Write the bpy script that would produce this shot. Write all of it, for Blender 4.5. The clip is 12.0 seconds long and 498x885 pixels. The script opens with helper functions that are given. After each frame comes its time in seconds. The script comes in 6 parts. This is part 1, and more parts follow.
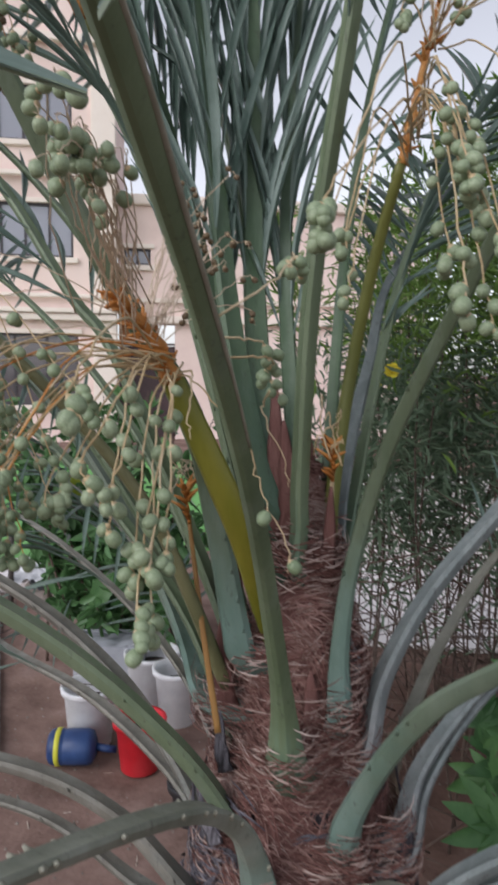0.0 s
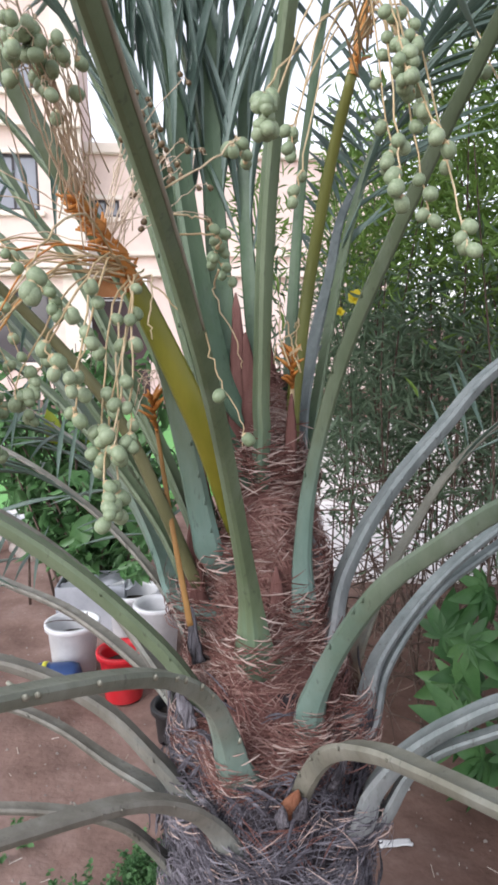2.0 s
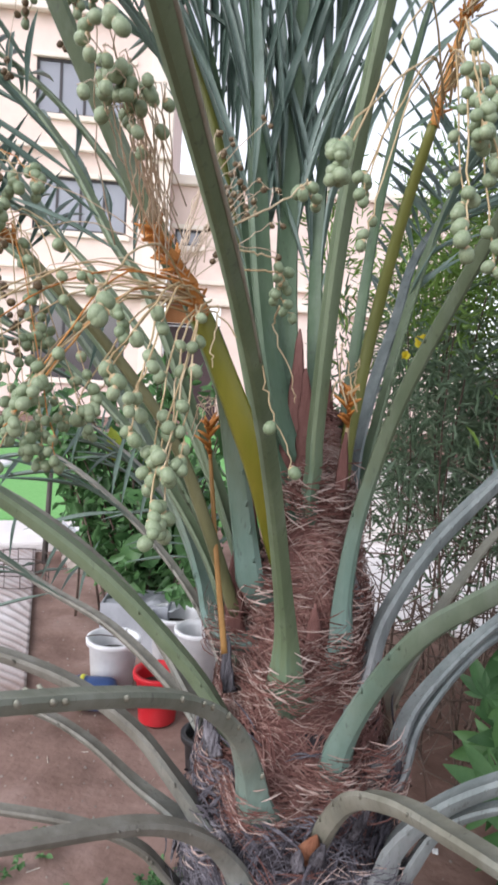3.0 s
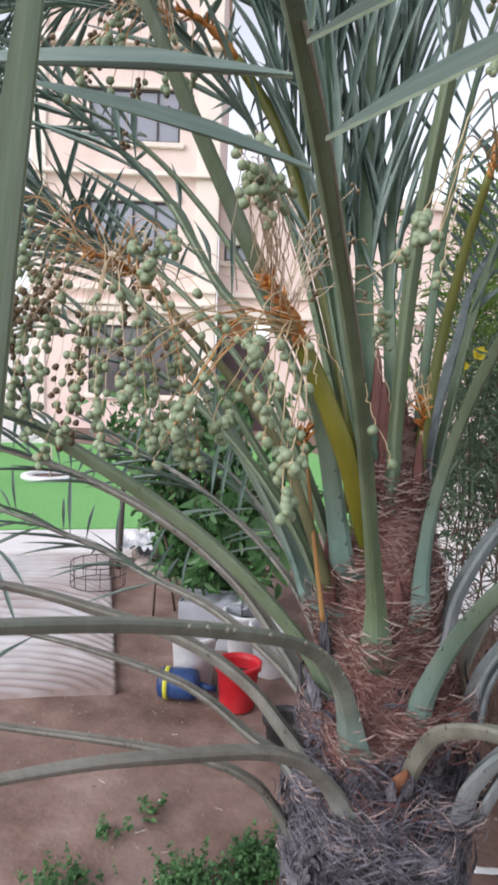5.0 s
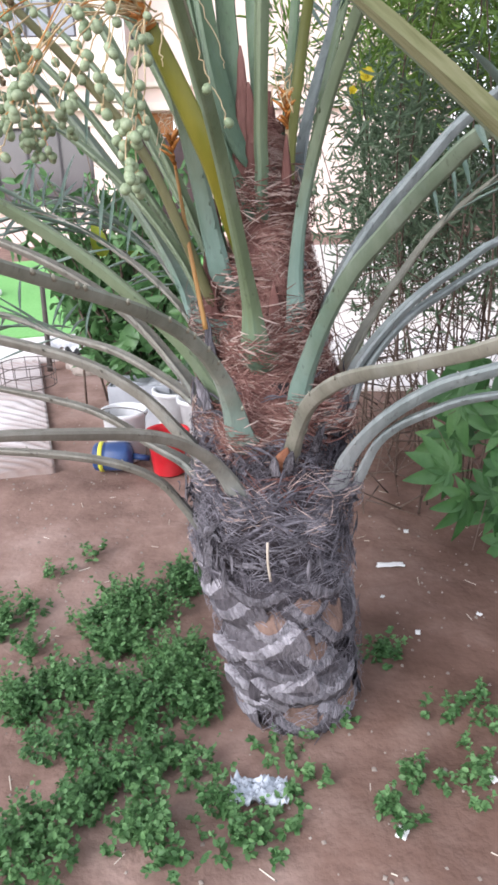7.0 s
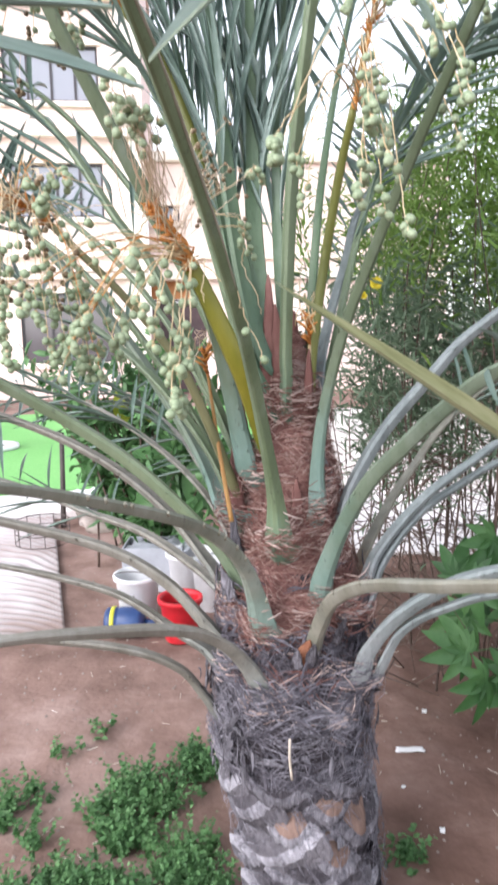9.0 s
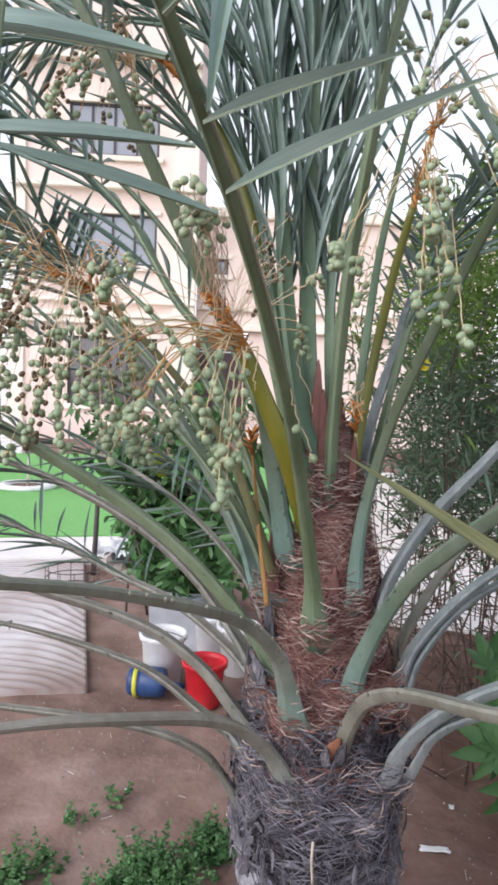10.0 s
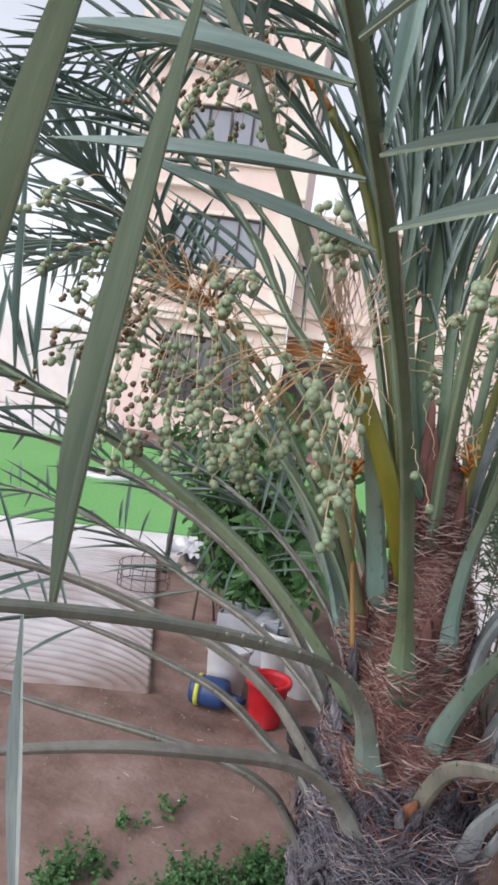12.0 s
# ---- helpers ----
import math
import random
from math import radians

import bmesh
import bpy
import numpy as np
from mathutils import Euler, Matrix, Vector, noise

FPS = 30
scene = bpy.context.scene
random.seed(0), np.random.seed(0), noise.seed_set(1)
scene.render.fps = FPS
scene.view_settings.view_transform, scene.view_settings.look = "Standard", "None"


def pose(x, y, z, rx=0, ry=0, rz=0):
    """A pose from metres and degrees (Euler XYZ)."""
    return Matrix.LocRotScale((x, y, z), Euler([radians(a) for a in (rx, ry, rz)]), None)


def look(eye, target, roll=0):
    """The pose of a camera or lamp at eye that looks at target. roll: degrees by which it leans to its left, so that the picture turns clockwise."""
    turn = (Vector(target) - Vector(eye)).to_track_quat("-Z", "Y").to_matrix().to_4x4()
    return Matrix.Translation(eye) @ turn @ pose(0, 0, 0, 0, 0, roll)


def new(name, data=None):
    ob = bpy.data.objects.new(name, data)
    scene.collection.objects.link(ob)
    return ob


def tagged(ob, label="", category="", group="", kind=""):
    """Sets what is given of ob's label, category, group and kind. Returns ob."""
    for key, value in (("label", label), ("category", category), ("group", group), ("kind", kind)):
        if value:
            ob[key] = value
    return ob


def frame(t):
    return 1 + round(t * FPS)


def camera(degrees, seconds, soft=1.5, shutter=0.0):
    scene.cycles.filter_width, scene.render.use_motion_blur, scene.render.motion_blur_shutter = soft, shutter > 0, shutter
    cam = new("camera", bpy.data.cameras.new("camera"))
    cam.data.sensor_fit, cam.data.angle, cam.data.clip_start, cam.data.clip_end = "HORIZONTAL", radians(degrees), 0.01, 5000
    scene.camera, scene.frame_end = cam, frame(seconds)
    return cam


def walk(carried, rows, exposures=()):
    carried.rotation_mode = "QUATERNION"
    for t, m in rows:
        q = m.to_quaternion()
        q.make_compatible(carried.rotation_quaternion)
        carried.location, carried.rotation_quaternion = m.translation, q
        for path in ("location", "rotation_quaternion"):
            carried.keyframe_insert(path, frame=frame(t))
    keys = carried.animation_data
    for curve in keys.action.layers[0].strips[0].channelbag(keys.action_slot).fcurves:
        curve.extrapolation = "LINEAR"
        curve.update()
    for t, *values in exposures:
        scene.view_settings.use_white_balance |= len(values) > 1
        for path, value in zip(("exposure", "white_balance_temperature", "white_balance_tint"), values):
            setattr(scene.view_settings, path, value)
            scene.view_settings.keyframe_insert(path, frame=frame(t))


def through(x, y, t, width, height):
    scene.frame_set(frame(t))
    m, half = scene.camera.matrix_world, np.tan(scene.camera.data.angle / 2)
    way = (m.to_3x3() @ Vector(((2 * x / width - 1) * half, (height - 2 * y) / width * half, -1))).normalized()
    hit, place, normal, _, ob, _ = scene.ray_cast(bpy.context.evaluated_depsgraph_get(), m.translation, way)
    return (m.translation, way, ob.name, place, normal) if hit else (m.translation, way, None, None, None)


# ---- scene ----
cam = camera(39.3, 12.0, soft=3.0, shutter=0.25)
PATH = [
    (0, (0.022, -1.237, 1.853), (-0.203, 0.740, 1.651), 0.66),
    (0.5, (0.057, -1.298, 1.812), (-0.053, 0.674, 1.496), 1.16),
    (1, (0.038, -1.317, 1.792), (-0.181, 0.652, 1.522), -0.45),
    (1.5, (0.035, -1.298, 1.790), (-0.149, 0.671, 1.494), 0.72),
    (2, (0.057, -1.309, 1.770), (-0.103, 0.658, 1.444), -0.62),
    (2.5, (0.070, -1.293, 1.758), (-0.202, 0.642, 1.327), 4.55),
    (2.7, (0.074, -1.305, 1.761), (-0.250, 0.637, 1.409), 4.21),
    (4.3, (0.036, -1.474, 1.819), (-0.251, 0.503, 1.719), 2.03),
    (4.5, (0.026, -1.550, 1.801), (-0.274, 0.423, 1.665), 2.02),
    (5, (0.027, -1.620, 1.783), (-0.446, 0.312, 1.568), 2.19),
    (5.5, (0.120, -1.682, 1.692), (-0.341, 0.220, 1.279), 1.30),
    (6, (0.167, -1.726, 1.630), (-0.195, 0.173, 1.116), 0.97),
    (6.5, (0.200, -1.736, 1.573), (-0.128, 0.120, 0.904), -1.04),
    (6.7, (0.209, -1.721, 1.553), (-0.101, 0.117, 0.828), -1.50),
    (8.3, (0.207, -1.753, 1.578), (-0.099, 0.131, 0.980), -2.62),
    (8.5, (0.206, -1.755, 1.603), (-0.110, 0.138, 1.038), -3.08),
    (9, (0.172, -1.779, 1.688), (-0.150, 0.170, 1.373), -0.99),
    (9.5, (0.153, -1.783, 1.751), (-0.188, 0.178, 1.560), 1.76),
    (10, (0.145, -1.771, 1.777), (-0.277, 0.176, 1.598), 2.42),
    (10.5, (0.139, -1.751, 1.795), (-0.393, 0.169, 1.620), 4.06),
    (11, (0.107, -1.728, 1.794), (-0.506, 0.161, 1.562), 6.05),
    (11.5, (0.067, -1.726, 1.813), (-0.591, 0.153, 1.622), 7.52),
    (12, (0.061, -1.725, 1.817), (-0.575, 0.163, 1.635), 8.10),
]
# the clip's camera brightens and darkens on the way
EXPOSURES = [(0, 0.45, 6300, 15), (0.5, 0.8, 6300, 15), (1, 1.11, 6300, 15), (1.5, 1.04, 6300, 15), (2, 1.18, 6300, 15), (2.5, 1.16, 6300, 15), (4.5, 1.0, 6300, 15), (5, 0.92, 6300, 15), (5.5, 0.88, 6300, 15), (6, 1.24, 6300, 15), (6.5, 1.46, 6300, 15), (8.5, 1.9, 6300, 15), (9, 1.78, 6300, 15), (9.5, 1.4, 6300, 15), (10, 1.1, 6300, 15), (10.5, 1.02, 6300, 15), (11, 0.88, 6300, 15), (12, 0.82, 6300, 15)]
walk(cam, [(t, look(eye, target, roll)) for t, eye, target, roll in PATH], EXPOSURES)


# ---- world and light: a bright, thinly overcast late afternoon ----
world = bpy.data.worlds.new("world")
scene.world = world
world.use_nodes = True
wn, wl = world.node_tree.nodes, world.node_tree.links
sky = wn.new("ShaderNodeTexSky")
sky.sky_type, sky.sun_disc = "NISHITA", False
sky.sun_elevation, sky.sun_rotation = radians(36), radians(217.5)
sky.air_density, sky.dust_density, sky.ozone_density = 1.0, 1.5, 1.0
pale = wn.new("ShaderNodeHueSaturation")
pale.inputs["Saturation"].default_value = 0.22
wl.new(sky.outputs["Color"], pale.inputs["Color"])
wl.new(pale.outputs["Color"], wn["Background"].inputs["Color"])
wn["Background"].inputs["Strength"].default_value = 0.15

sun = new("sun", bpy.data.lights.new("sun", "SUN"))
sun.data.energy, sun.data.angle, sun.data.color = 0.5, radians(35), (1.0, 0.98, 0.95)
sun.matrix_world = look((-2.0, -2.6, 2.4), (0, 0, 0))


# ---- materials ----
def nodes(name):
    m = bpy.data.materials.new(name)
    m.use_nodes = True
    return m, m.node_tree.nodes, m.node_tree.links, m.node_tree.nodes["Principled BSDF"]


def surface(name, stops, scale=8.0, rough=0.7, bump=0.3, fine=60.0, stretch=(1, 1, 1), coarse=1.3, vary=0.0, metal=0.0,
            depth=0.01, spec=0.4, through=0.0):
    """A two-scale noise material: stops are colours from dark to light; vary: how far pieces differ from one another."""
    m, n, l, b = nodes(name)
    tc = n.new("ShaderNodeTexCoord")
    mp = n.new("ShaderNodeMapping")
    mp.inputs["Scale"].default_value = stretch
    l.new(tc.outputs["Object"], mp.inputs["Vector"])
    big = n.new("ShaderNodeTexNoise")
    big.inputs["Scale"].default_value, big.inputs["Detail"].default_value = coarse, 3
    mid = n.new("ShaderNodeTexNoise")
    mid.inputs["Scale"].default_value, mid.inputs["Detail"].default_value, mid.inputs["Roughness"].default_value = scale, 6, 0.65
    l.new(mp.outputs["Vector"], mid.inputs["Vector"])
    l.new(tc.outputs["Object"], big.inputs["Vector"])
    mix = n.new("ShaderNodeMath")
    mix.operation = "MULTIPLY_ADD"
    mix.inputs[1].default_value, mix.inputs[2].default_value = 0.6, 0.0
    l.new(mid.outputs["Fac"], mix.inputs[0])
    add = n.new("ShaderNodeMath")
    add.operation = "MULTIPLY_ADD"
    add.inputs[1].default_value = 0.4
    l.new(big.outputs["Fac"], add.inputs[0])
    l.new(mix.outputs[0], add.inputs[2])
    value = add.outputs[0]
    if vary:
        info = n.new("ShaderNodeObjectInfo")
        geo = n.new("ShaderNodeNewGeometry")
        both = n.new("ShaderNodeMath")
        both.operation = "ADD"
        l.new(info.outputs["Random"], both.inputs[0])
        l.new(geo.outputs["Random Per Island"], both.inputs[1])
        shift = n.new("ShaderNodeMath")
        shift.operation = "MULTIPLY_ADD"
        shift.inputs[1].default_value, shift.inputs[2].default_value = vary, -vary
        l.new(both.outputs[0], shift.inputs[0])
        total = n.new("ShaderNodeMath")
        l.new(value, total.inputs[0])
        l.new(shift.outputs[0], total.inputs[1])
        value = total.outputs[0]
    ramp = n.new("ShaderNodeValToRGB")
    cr = ramp.color_ramp
    while len(cr.elements) < len(stops):
        cr.elements.new(0.5)
    for i, c in enumerate(stops):
        cr.elements[i].position = 0.3 + 0.4 * i / max(1, len(stops) - 1)
        cr.elements[i].color = (*c, 1)
    l.new(value, ramp.inputs["Fac"])
    l.new(ramp.outputs["Color"], b.inputs["Base Color"])
    b.inputs["Roughness"].default_value = rough
    b.inputs["Metallic"].default_value = metal
    b.inputs["Specular IOR Level"].default_value = spec
    if bump:
        grit = n.new("ShaderNodeTexNoise")
        grit.inputs["Scale"].default_value, grit.inputs["Detail"].default_value = fine, 4
        l.new(mp.outputs["Vector"], grit.inputs["Vector"])
        bp = n.new("ShaderNodeBump")
        bp.inputs["Strength"].default_value, bp.inputs["Distance"].default_value = bump, depth
        l.new(grit.outputs["Fac"], bp.inputs["Height"])
        l.new(bp.outputs["Normal"], b.inputs["Normal"])
    if through:
        tr = n.new("ShaderNodeBsdfTranslucent")
        ms = n.new("ShaderNodeMixShader")
        ms.inputs["Fac"].default_value = through
        l.new(ramp.outputs["Color"], tr.inputs["Color"])
        l.new(b.outputs["BSDF"], ms.inputs[1])
        l.new(tr.outputs["BSDF"], ms.inputs[2])
        l.new(ms.outputs["Shader"], n["Material Output"].inputs["Surface"])
    return m


def plain(name, colour, rough=0.5, metal=0.0):
    return surface(name, [tuple(c * 0.82 for c in colour), colour, tuple(min(1, c * 1.1) for c in colour)], 9, rough, 0.12, 90, metal=metal)


SOIL = surface("soil", [(0.108, 0.067, 0.053), (0.232, 0.153, 0.128), (0.362, 0.264, 0.231)], 3.5, 0.95, 0.4, 38, coarse=0.9, depth=0.014, spec=0.1)


def darker_bed(m):
    """The planting bed beside the palm is darker than the open yard towards +x, with an uneven border."""
    n, l = m.node_tree.nodes, m.node_tree.links
    b = n["Principled BSDF"]
    xyz = n.new("ShaderNodeSeparateXYZ")
    l.new(n["Texture Coordinate"].outputs["Object"], xyz.inputs["Vector"])
    border = n.new("ShaderNodeTexNoise")
    border.inputs["Scale"].default_value, border.inputs["Detail"].default_value = 2.2, 5
    l.new(n["Texture Coordinate"].outputs["Object"], border.inputs["Vector"])
    wander = n.new("ShaderNodeMath")
    wander.operation = "MULTIPLY_ADD"
    wander.inputs[1].default_value = 1.3
    l.new(border.outputs["Fac"], wander.inputs[0])
    l.new(xyz.outputs["X"], wander.inputs[2])
    deepen = n.new("ShaderNodeMapRange")
    deepen.inputs["From Min"].default_value, deepen.inputs["From Max"].default_value, deepen.inputs["To Max"].default_value = 0.5, 1.05, 0.75
    l.new(wander.outputs[0], deepen.inputs["Value"])
    dark = n.new("ShaderNodeMix")
    dark.data_type, dark.blend_type = "RGBA", "MULTIPLY"
    l.new(deepen.outputs["Result"], dark.inputs["Factor"])
    l.new(n["Color Ramp"].outputs["Color"], dark.inputs["A"])
    dark.inputs["B"].default_value = (0.52, 0.46, 0.42, 1)
    l.new(dark.outputs["Result"], b.inputs["Base Color"])


darker_bed(SOIL)
CONCRETE = surface("concrete", [(0.58, 0.55, 0.54), (0.72, 0.69, 0.68), (0.8, 0.77, 0.76)], 2.5, 0.85, 0.2, 60, coarse=0.6)
MATTING = surface("ridged_matting", [(0.4, 0.375, 0.38), (0.52, 0.495, 0.5), (0.62, 0.6, 0.61)], 3.0, 0.6, 0.25, 50, coarse=0.8)


def sand_toned(m):
    """Reddish-brown colour over the matting, as strong as the mesh's own vertex values say."""
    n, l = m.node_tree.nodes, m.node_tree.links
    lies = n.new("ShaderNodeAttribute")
    lies.attribute_name = "sand_tone"
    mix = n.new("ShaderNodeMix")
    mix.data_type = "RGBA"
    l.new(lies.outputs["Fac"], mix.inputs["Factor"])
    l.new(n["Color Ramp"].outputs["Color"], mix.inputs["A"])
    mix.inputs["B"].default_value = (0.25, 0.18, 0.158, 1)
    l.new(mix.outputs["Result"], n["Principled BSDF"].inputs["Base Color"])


sand_toned(MATTING)
TURF = surface("turf", [(0.13, 0.33, 0.1), (0.18, 0.42, 0.14), (0.23, 0.49, 0.185)], 25, 0.9, 0.6, 120, coarse=0.35, spec=0.1)
PINK = surface("pink_render", [(0.72, 0.56, 0.51), (0.82, 0.66, 0.6), (0.87, 0.72, 0.66)], 1.2, 0.9, 0.15, 20, coarse=0.25)
CREAM = surface("cream_render", [(0.76, 0.66, 0.58), (0.84, 0.75, 0.67), (0.88, 0.8, 0.73)], 1.5, 0.9, 0.15, 20, coarse=0.3)
WHITEWALL = surface("pale_render", [(0.55, 0.52, 0.50), (0.68, 0.65, 0.63), (0.76, 0.73, 0.71)], 1.2, 0.9, 0.2, 18, coarse=0.4)
FRAME = plain("dark_window_frame", (0.05, 0.045, 0.05), 0.4)
ORANGEWALL = surface("terracotta_render", [(0.30, 0.12, 0.05), (0.42, 0.19, 0.08), (0.5, 0.25, 0.12)], 2, 0.85, 0.15, 20)
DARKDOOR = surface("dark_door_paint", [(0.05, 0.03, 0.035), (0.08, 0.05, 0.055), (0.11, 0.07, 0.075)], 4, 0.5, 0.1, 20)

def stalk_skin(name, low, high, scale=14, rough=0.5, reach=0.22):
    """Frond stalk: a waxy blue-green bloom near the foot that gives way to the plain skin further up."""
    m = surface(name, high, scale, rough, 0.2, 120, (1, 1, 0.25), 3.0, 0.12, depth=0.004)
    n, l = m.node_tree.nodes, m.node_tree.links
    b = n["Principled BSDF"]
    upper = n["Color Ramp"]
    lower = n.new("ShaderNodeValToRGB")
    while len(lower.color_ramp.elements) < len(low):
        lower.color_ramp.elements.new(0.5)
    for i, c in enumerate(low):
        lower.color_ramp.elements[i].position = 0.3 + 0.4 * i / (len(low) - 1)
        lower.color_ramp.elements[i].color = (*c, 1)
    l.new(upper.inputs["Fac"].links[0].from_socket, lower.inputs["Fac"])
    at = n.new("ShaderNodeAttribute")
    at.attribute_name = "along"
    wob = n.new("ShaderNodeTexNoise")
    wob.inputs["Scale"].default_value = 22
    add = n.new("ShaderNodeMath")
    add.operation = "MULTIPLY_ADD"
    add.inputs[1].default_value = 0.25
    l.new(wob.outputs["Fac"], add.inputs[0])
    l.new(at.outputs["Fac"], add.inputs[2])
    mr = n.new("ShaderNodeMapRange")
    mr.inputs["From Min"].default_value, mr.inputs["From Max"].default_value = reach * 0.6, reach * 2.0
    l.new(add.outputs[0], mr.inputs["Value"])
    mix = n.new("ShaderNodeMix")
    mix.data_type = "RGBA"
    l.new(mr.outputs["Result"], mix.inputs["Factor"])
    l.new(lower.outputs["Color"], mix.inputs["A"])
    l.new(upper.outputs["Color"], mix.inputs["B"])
    # dark specks and pale waxy scuffs
    colour = mix.outputs["Result"]
    for size, detail, lo, hi, strength, tint in ((95, 2, 0.62, 0.72, 0.4, (0.04, 0.035, 0.032, 1)), (11, 6, 0.52, 0.82, 0.30, (0.27, 0.31, 0.30, 1))):
        nz = n.new("ShaderNodeTexNoise")
        nz.inputs["Scale"].default_value, nz.inputs["Detail"].default_value, nz.inputs["Roughness"].default_value = size, detail, 0.7
        l.new(n["Mapping"].outputs["Vector"], nz.inputs["Vector"])
        level = n.new("ShaderNodeMapRange")
        level.inputs["From Min"].default_value, level.inputs["From Max"].default_value, level.inputs["To Max"].default_value = lo, hi, strength
        l.new(nz.outputs["Fac"], level.inputs["Value"])
        over = n.new("ShaderNodeMix")
        over.data_type = "RGBA"
        l.new(level.outputs["Result"], over.inputs["Factor"])
        l.new(colour, over.inputs["A"])
        over.inputs["B"].default_value = tint
        colour = over.outputs["Result"]
    l.new(colour, b.inputs["Base Color"])
    return m


OLIVE = [(0.098, 0.138, 0.08), (0.145, 0.194, 0.115), (0.198, 0.254, 0.16)]
BLOOM = [(0.09, 0.17, 0.145), (0.14, 0.233, 0.202), (0.208, 0.306, 0.275)]
GREEN = [(0.072, 0.138, 0.1), (0.108, 0.188, 0.14), (0.158, 0.248, 0.192)]
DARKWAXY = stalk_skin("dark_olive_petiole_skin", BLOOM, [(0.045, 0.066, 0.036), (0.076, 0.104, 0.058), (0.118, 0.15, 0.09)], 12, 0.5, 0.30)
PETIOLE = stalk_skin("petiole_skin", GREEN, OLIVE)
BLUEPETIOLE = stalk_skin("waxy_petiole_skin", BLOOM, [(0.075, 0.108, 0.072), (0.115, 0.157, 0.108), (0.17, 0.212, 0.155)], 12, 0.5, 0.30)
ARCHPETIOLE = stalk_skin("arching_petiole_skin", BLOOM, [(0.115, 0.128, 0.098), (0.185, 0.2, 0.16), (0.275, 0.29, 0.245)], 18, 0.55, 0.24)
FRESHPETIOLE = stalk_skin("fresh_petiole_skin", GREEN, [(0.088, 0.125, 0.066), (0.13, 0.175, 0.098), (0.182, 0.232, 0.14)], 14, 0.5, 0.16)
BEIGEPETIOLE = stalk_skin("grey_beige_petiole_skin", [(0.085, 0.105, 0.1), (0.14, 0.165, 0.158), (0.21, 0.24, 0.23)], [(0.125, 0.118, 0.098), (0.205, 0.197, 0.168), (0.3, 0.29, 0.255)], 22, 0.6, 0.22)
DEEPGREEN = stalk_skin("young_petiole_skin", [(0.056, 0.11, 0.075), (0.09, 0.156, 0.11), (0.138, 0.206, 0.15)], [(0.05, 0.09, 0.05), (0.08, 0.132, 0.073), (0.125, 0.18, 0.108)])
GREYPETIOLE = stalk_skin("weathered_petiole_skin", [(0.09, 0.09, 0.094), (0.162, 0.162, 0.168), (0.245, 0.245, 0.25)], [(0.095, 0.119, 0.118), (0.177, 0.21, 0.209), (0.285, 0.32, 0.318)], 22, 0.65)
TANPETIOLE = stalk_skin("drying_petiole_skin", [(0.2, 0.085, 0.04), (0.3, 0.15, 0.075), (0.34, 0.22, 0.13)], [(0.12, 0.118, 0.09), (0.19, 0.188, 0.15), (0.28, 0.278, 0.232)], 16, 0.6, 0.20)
OLIVESTALK = surface("olive_green_fruit_stalk_skin", [(0.09, 0.102, 0.02), (0.135, 0.146, 0.03), (0.185, 0.195, 0.052)], 12, 0.45, 0.15, 120, (1, 1, 0.25), 4.0, depth=0.004)
BUNCHSTALK = surface("olive_fruit_stalk_skin", [(0.10, 0.105, 0.05), (0.165, 0.165, 0.08), (0.235, 0.225, 0.12)], 12, 0.5, 0.15, 120, (1, 1, 0.25), 4.0, depth=0.004)
LEAFLET = surface("leaflet_skin", [(0.078, 0.13, 0.102), (0.132, 0.198, 0.164), (0.2, 0.275, 0.24)], 10, 0.42, 0.15, 150, coarse=2.5, vary=0.16, spec=0.5, through=0.14)
NEARLEAFLET = surface("broad_leaflet_skin", [(0.135, 0.21, 0.185), (0.205, 0.295, 0.265), (0.29, 0.38, 0.35)], 10, 0.42, 0.2, 150, (0.3, 1, 1), 2.5, 0.12, spec=0.5, through=0.12)
GREENLEAFLET = surface("grey_green_leaflet_skin", [(0.155, 0.22, 0.155), (0.235, 0.31, 0.225), (0.33, 0.41, 0.315)], 10, 0.42, 0.2, 150, (0.3, 1, 1), 2.5, 0.12, spec=0.5, through=0.15)
OLIVELEAFLET = surface("olive_leaflet_skin", [(0.10, 0.135, 0.075), (0.15, 0.195, 0.115), (0.21, 0.26, 0.165)], 10, 0.42, 0.2, 150, (0.3, 1, 1), 2.5, 0.12, spec=0.5, through=0.15)
DRYLEAFLET = surface("drying_leaflet_skin", [(0.2, 0.22, 0.1), (0.32, 0.34, 0.19), (0.44, 0.44, 0.28)], 10, 0.5, 0.15, 150, coarse=2.5, vary=0.16, through=0.14)
THORN = surface("pale_thorn", [(0.2, 0.2, 0.15), (0.31, 0.31, 0.25), (0.42, 0.42, 0.36)], 30, 0.6, 0.1, 120)
MIDRIB = surface("leaflet_midrib", [(0.16, 0.21, 0.14), (0.23, 0.29, 0.2), (0.3, 0.36, 0.27)], 20, 0.5, 0.1, 120)
YELLOWSTALK = surface("yellow_fruit_stalk_skin", [(0.1, 0.11, 0.014), (0.165, 0.165, 0.018), (0.24, 0.215, 0.028)], 9, 0.4, 0.1, 120, (1, 1, 0.2), 5.0, depth=0.004)
ORANGESTALK = surface("orange_fruit_stalk_skin", [(0.3, 0.11, 0.025), (0.47, 0.19, 0.042), (0.58, 0.3, 0.09)], 14, 0.5, 0.2, 120, coarse=4.0, vary=0.1)
STRAND = surface("fruit_strand_skin", [(0.34, 0.24, 0.12), (0.50, 0.38, 0.22), (0.60, 0.50, 0.34)], 20, 0.5, 0.1, 120, coarse=6, vary=0.2)
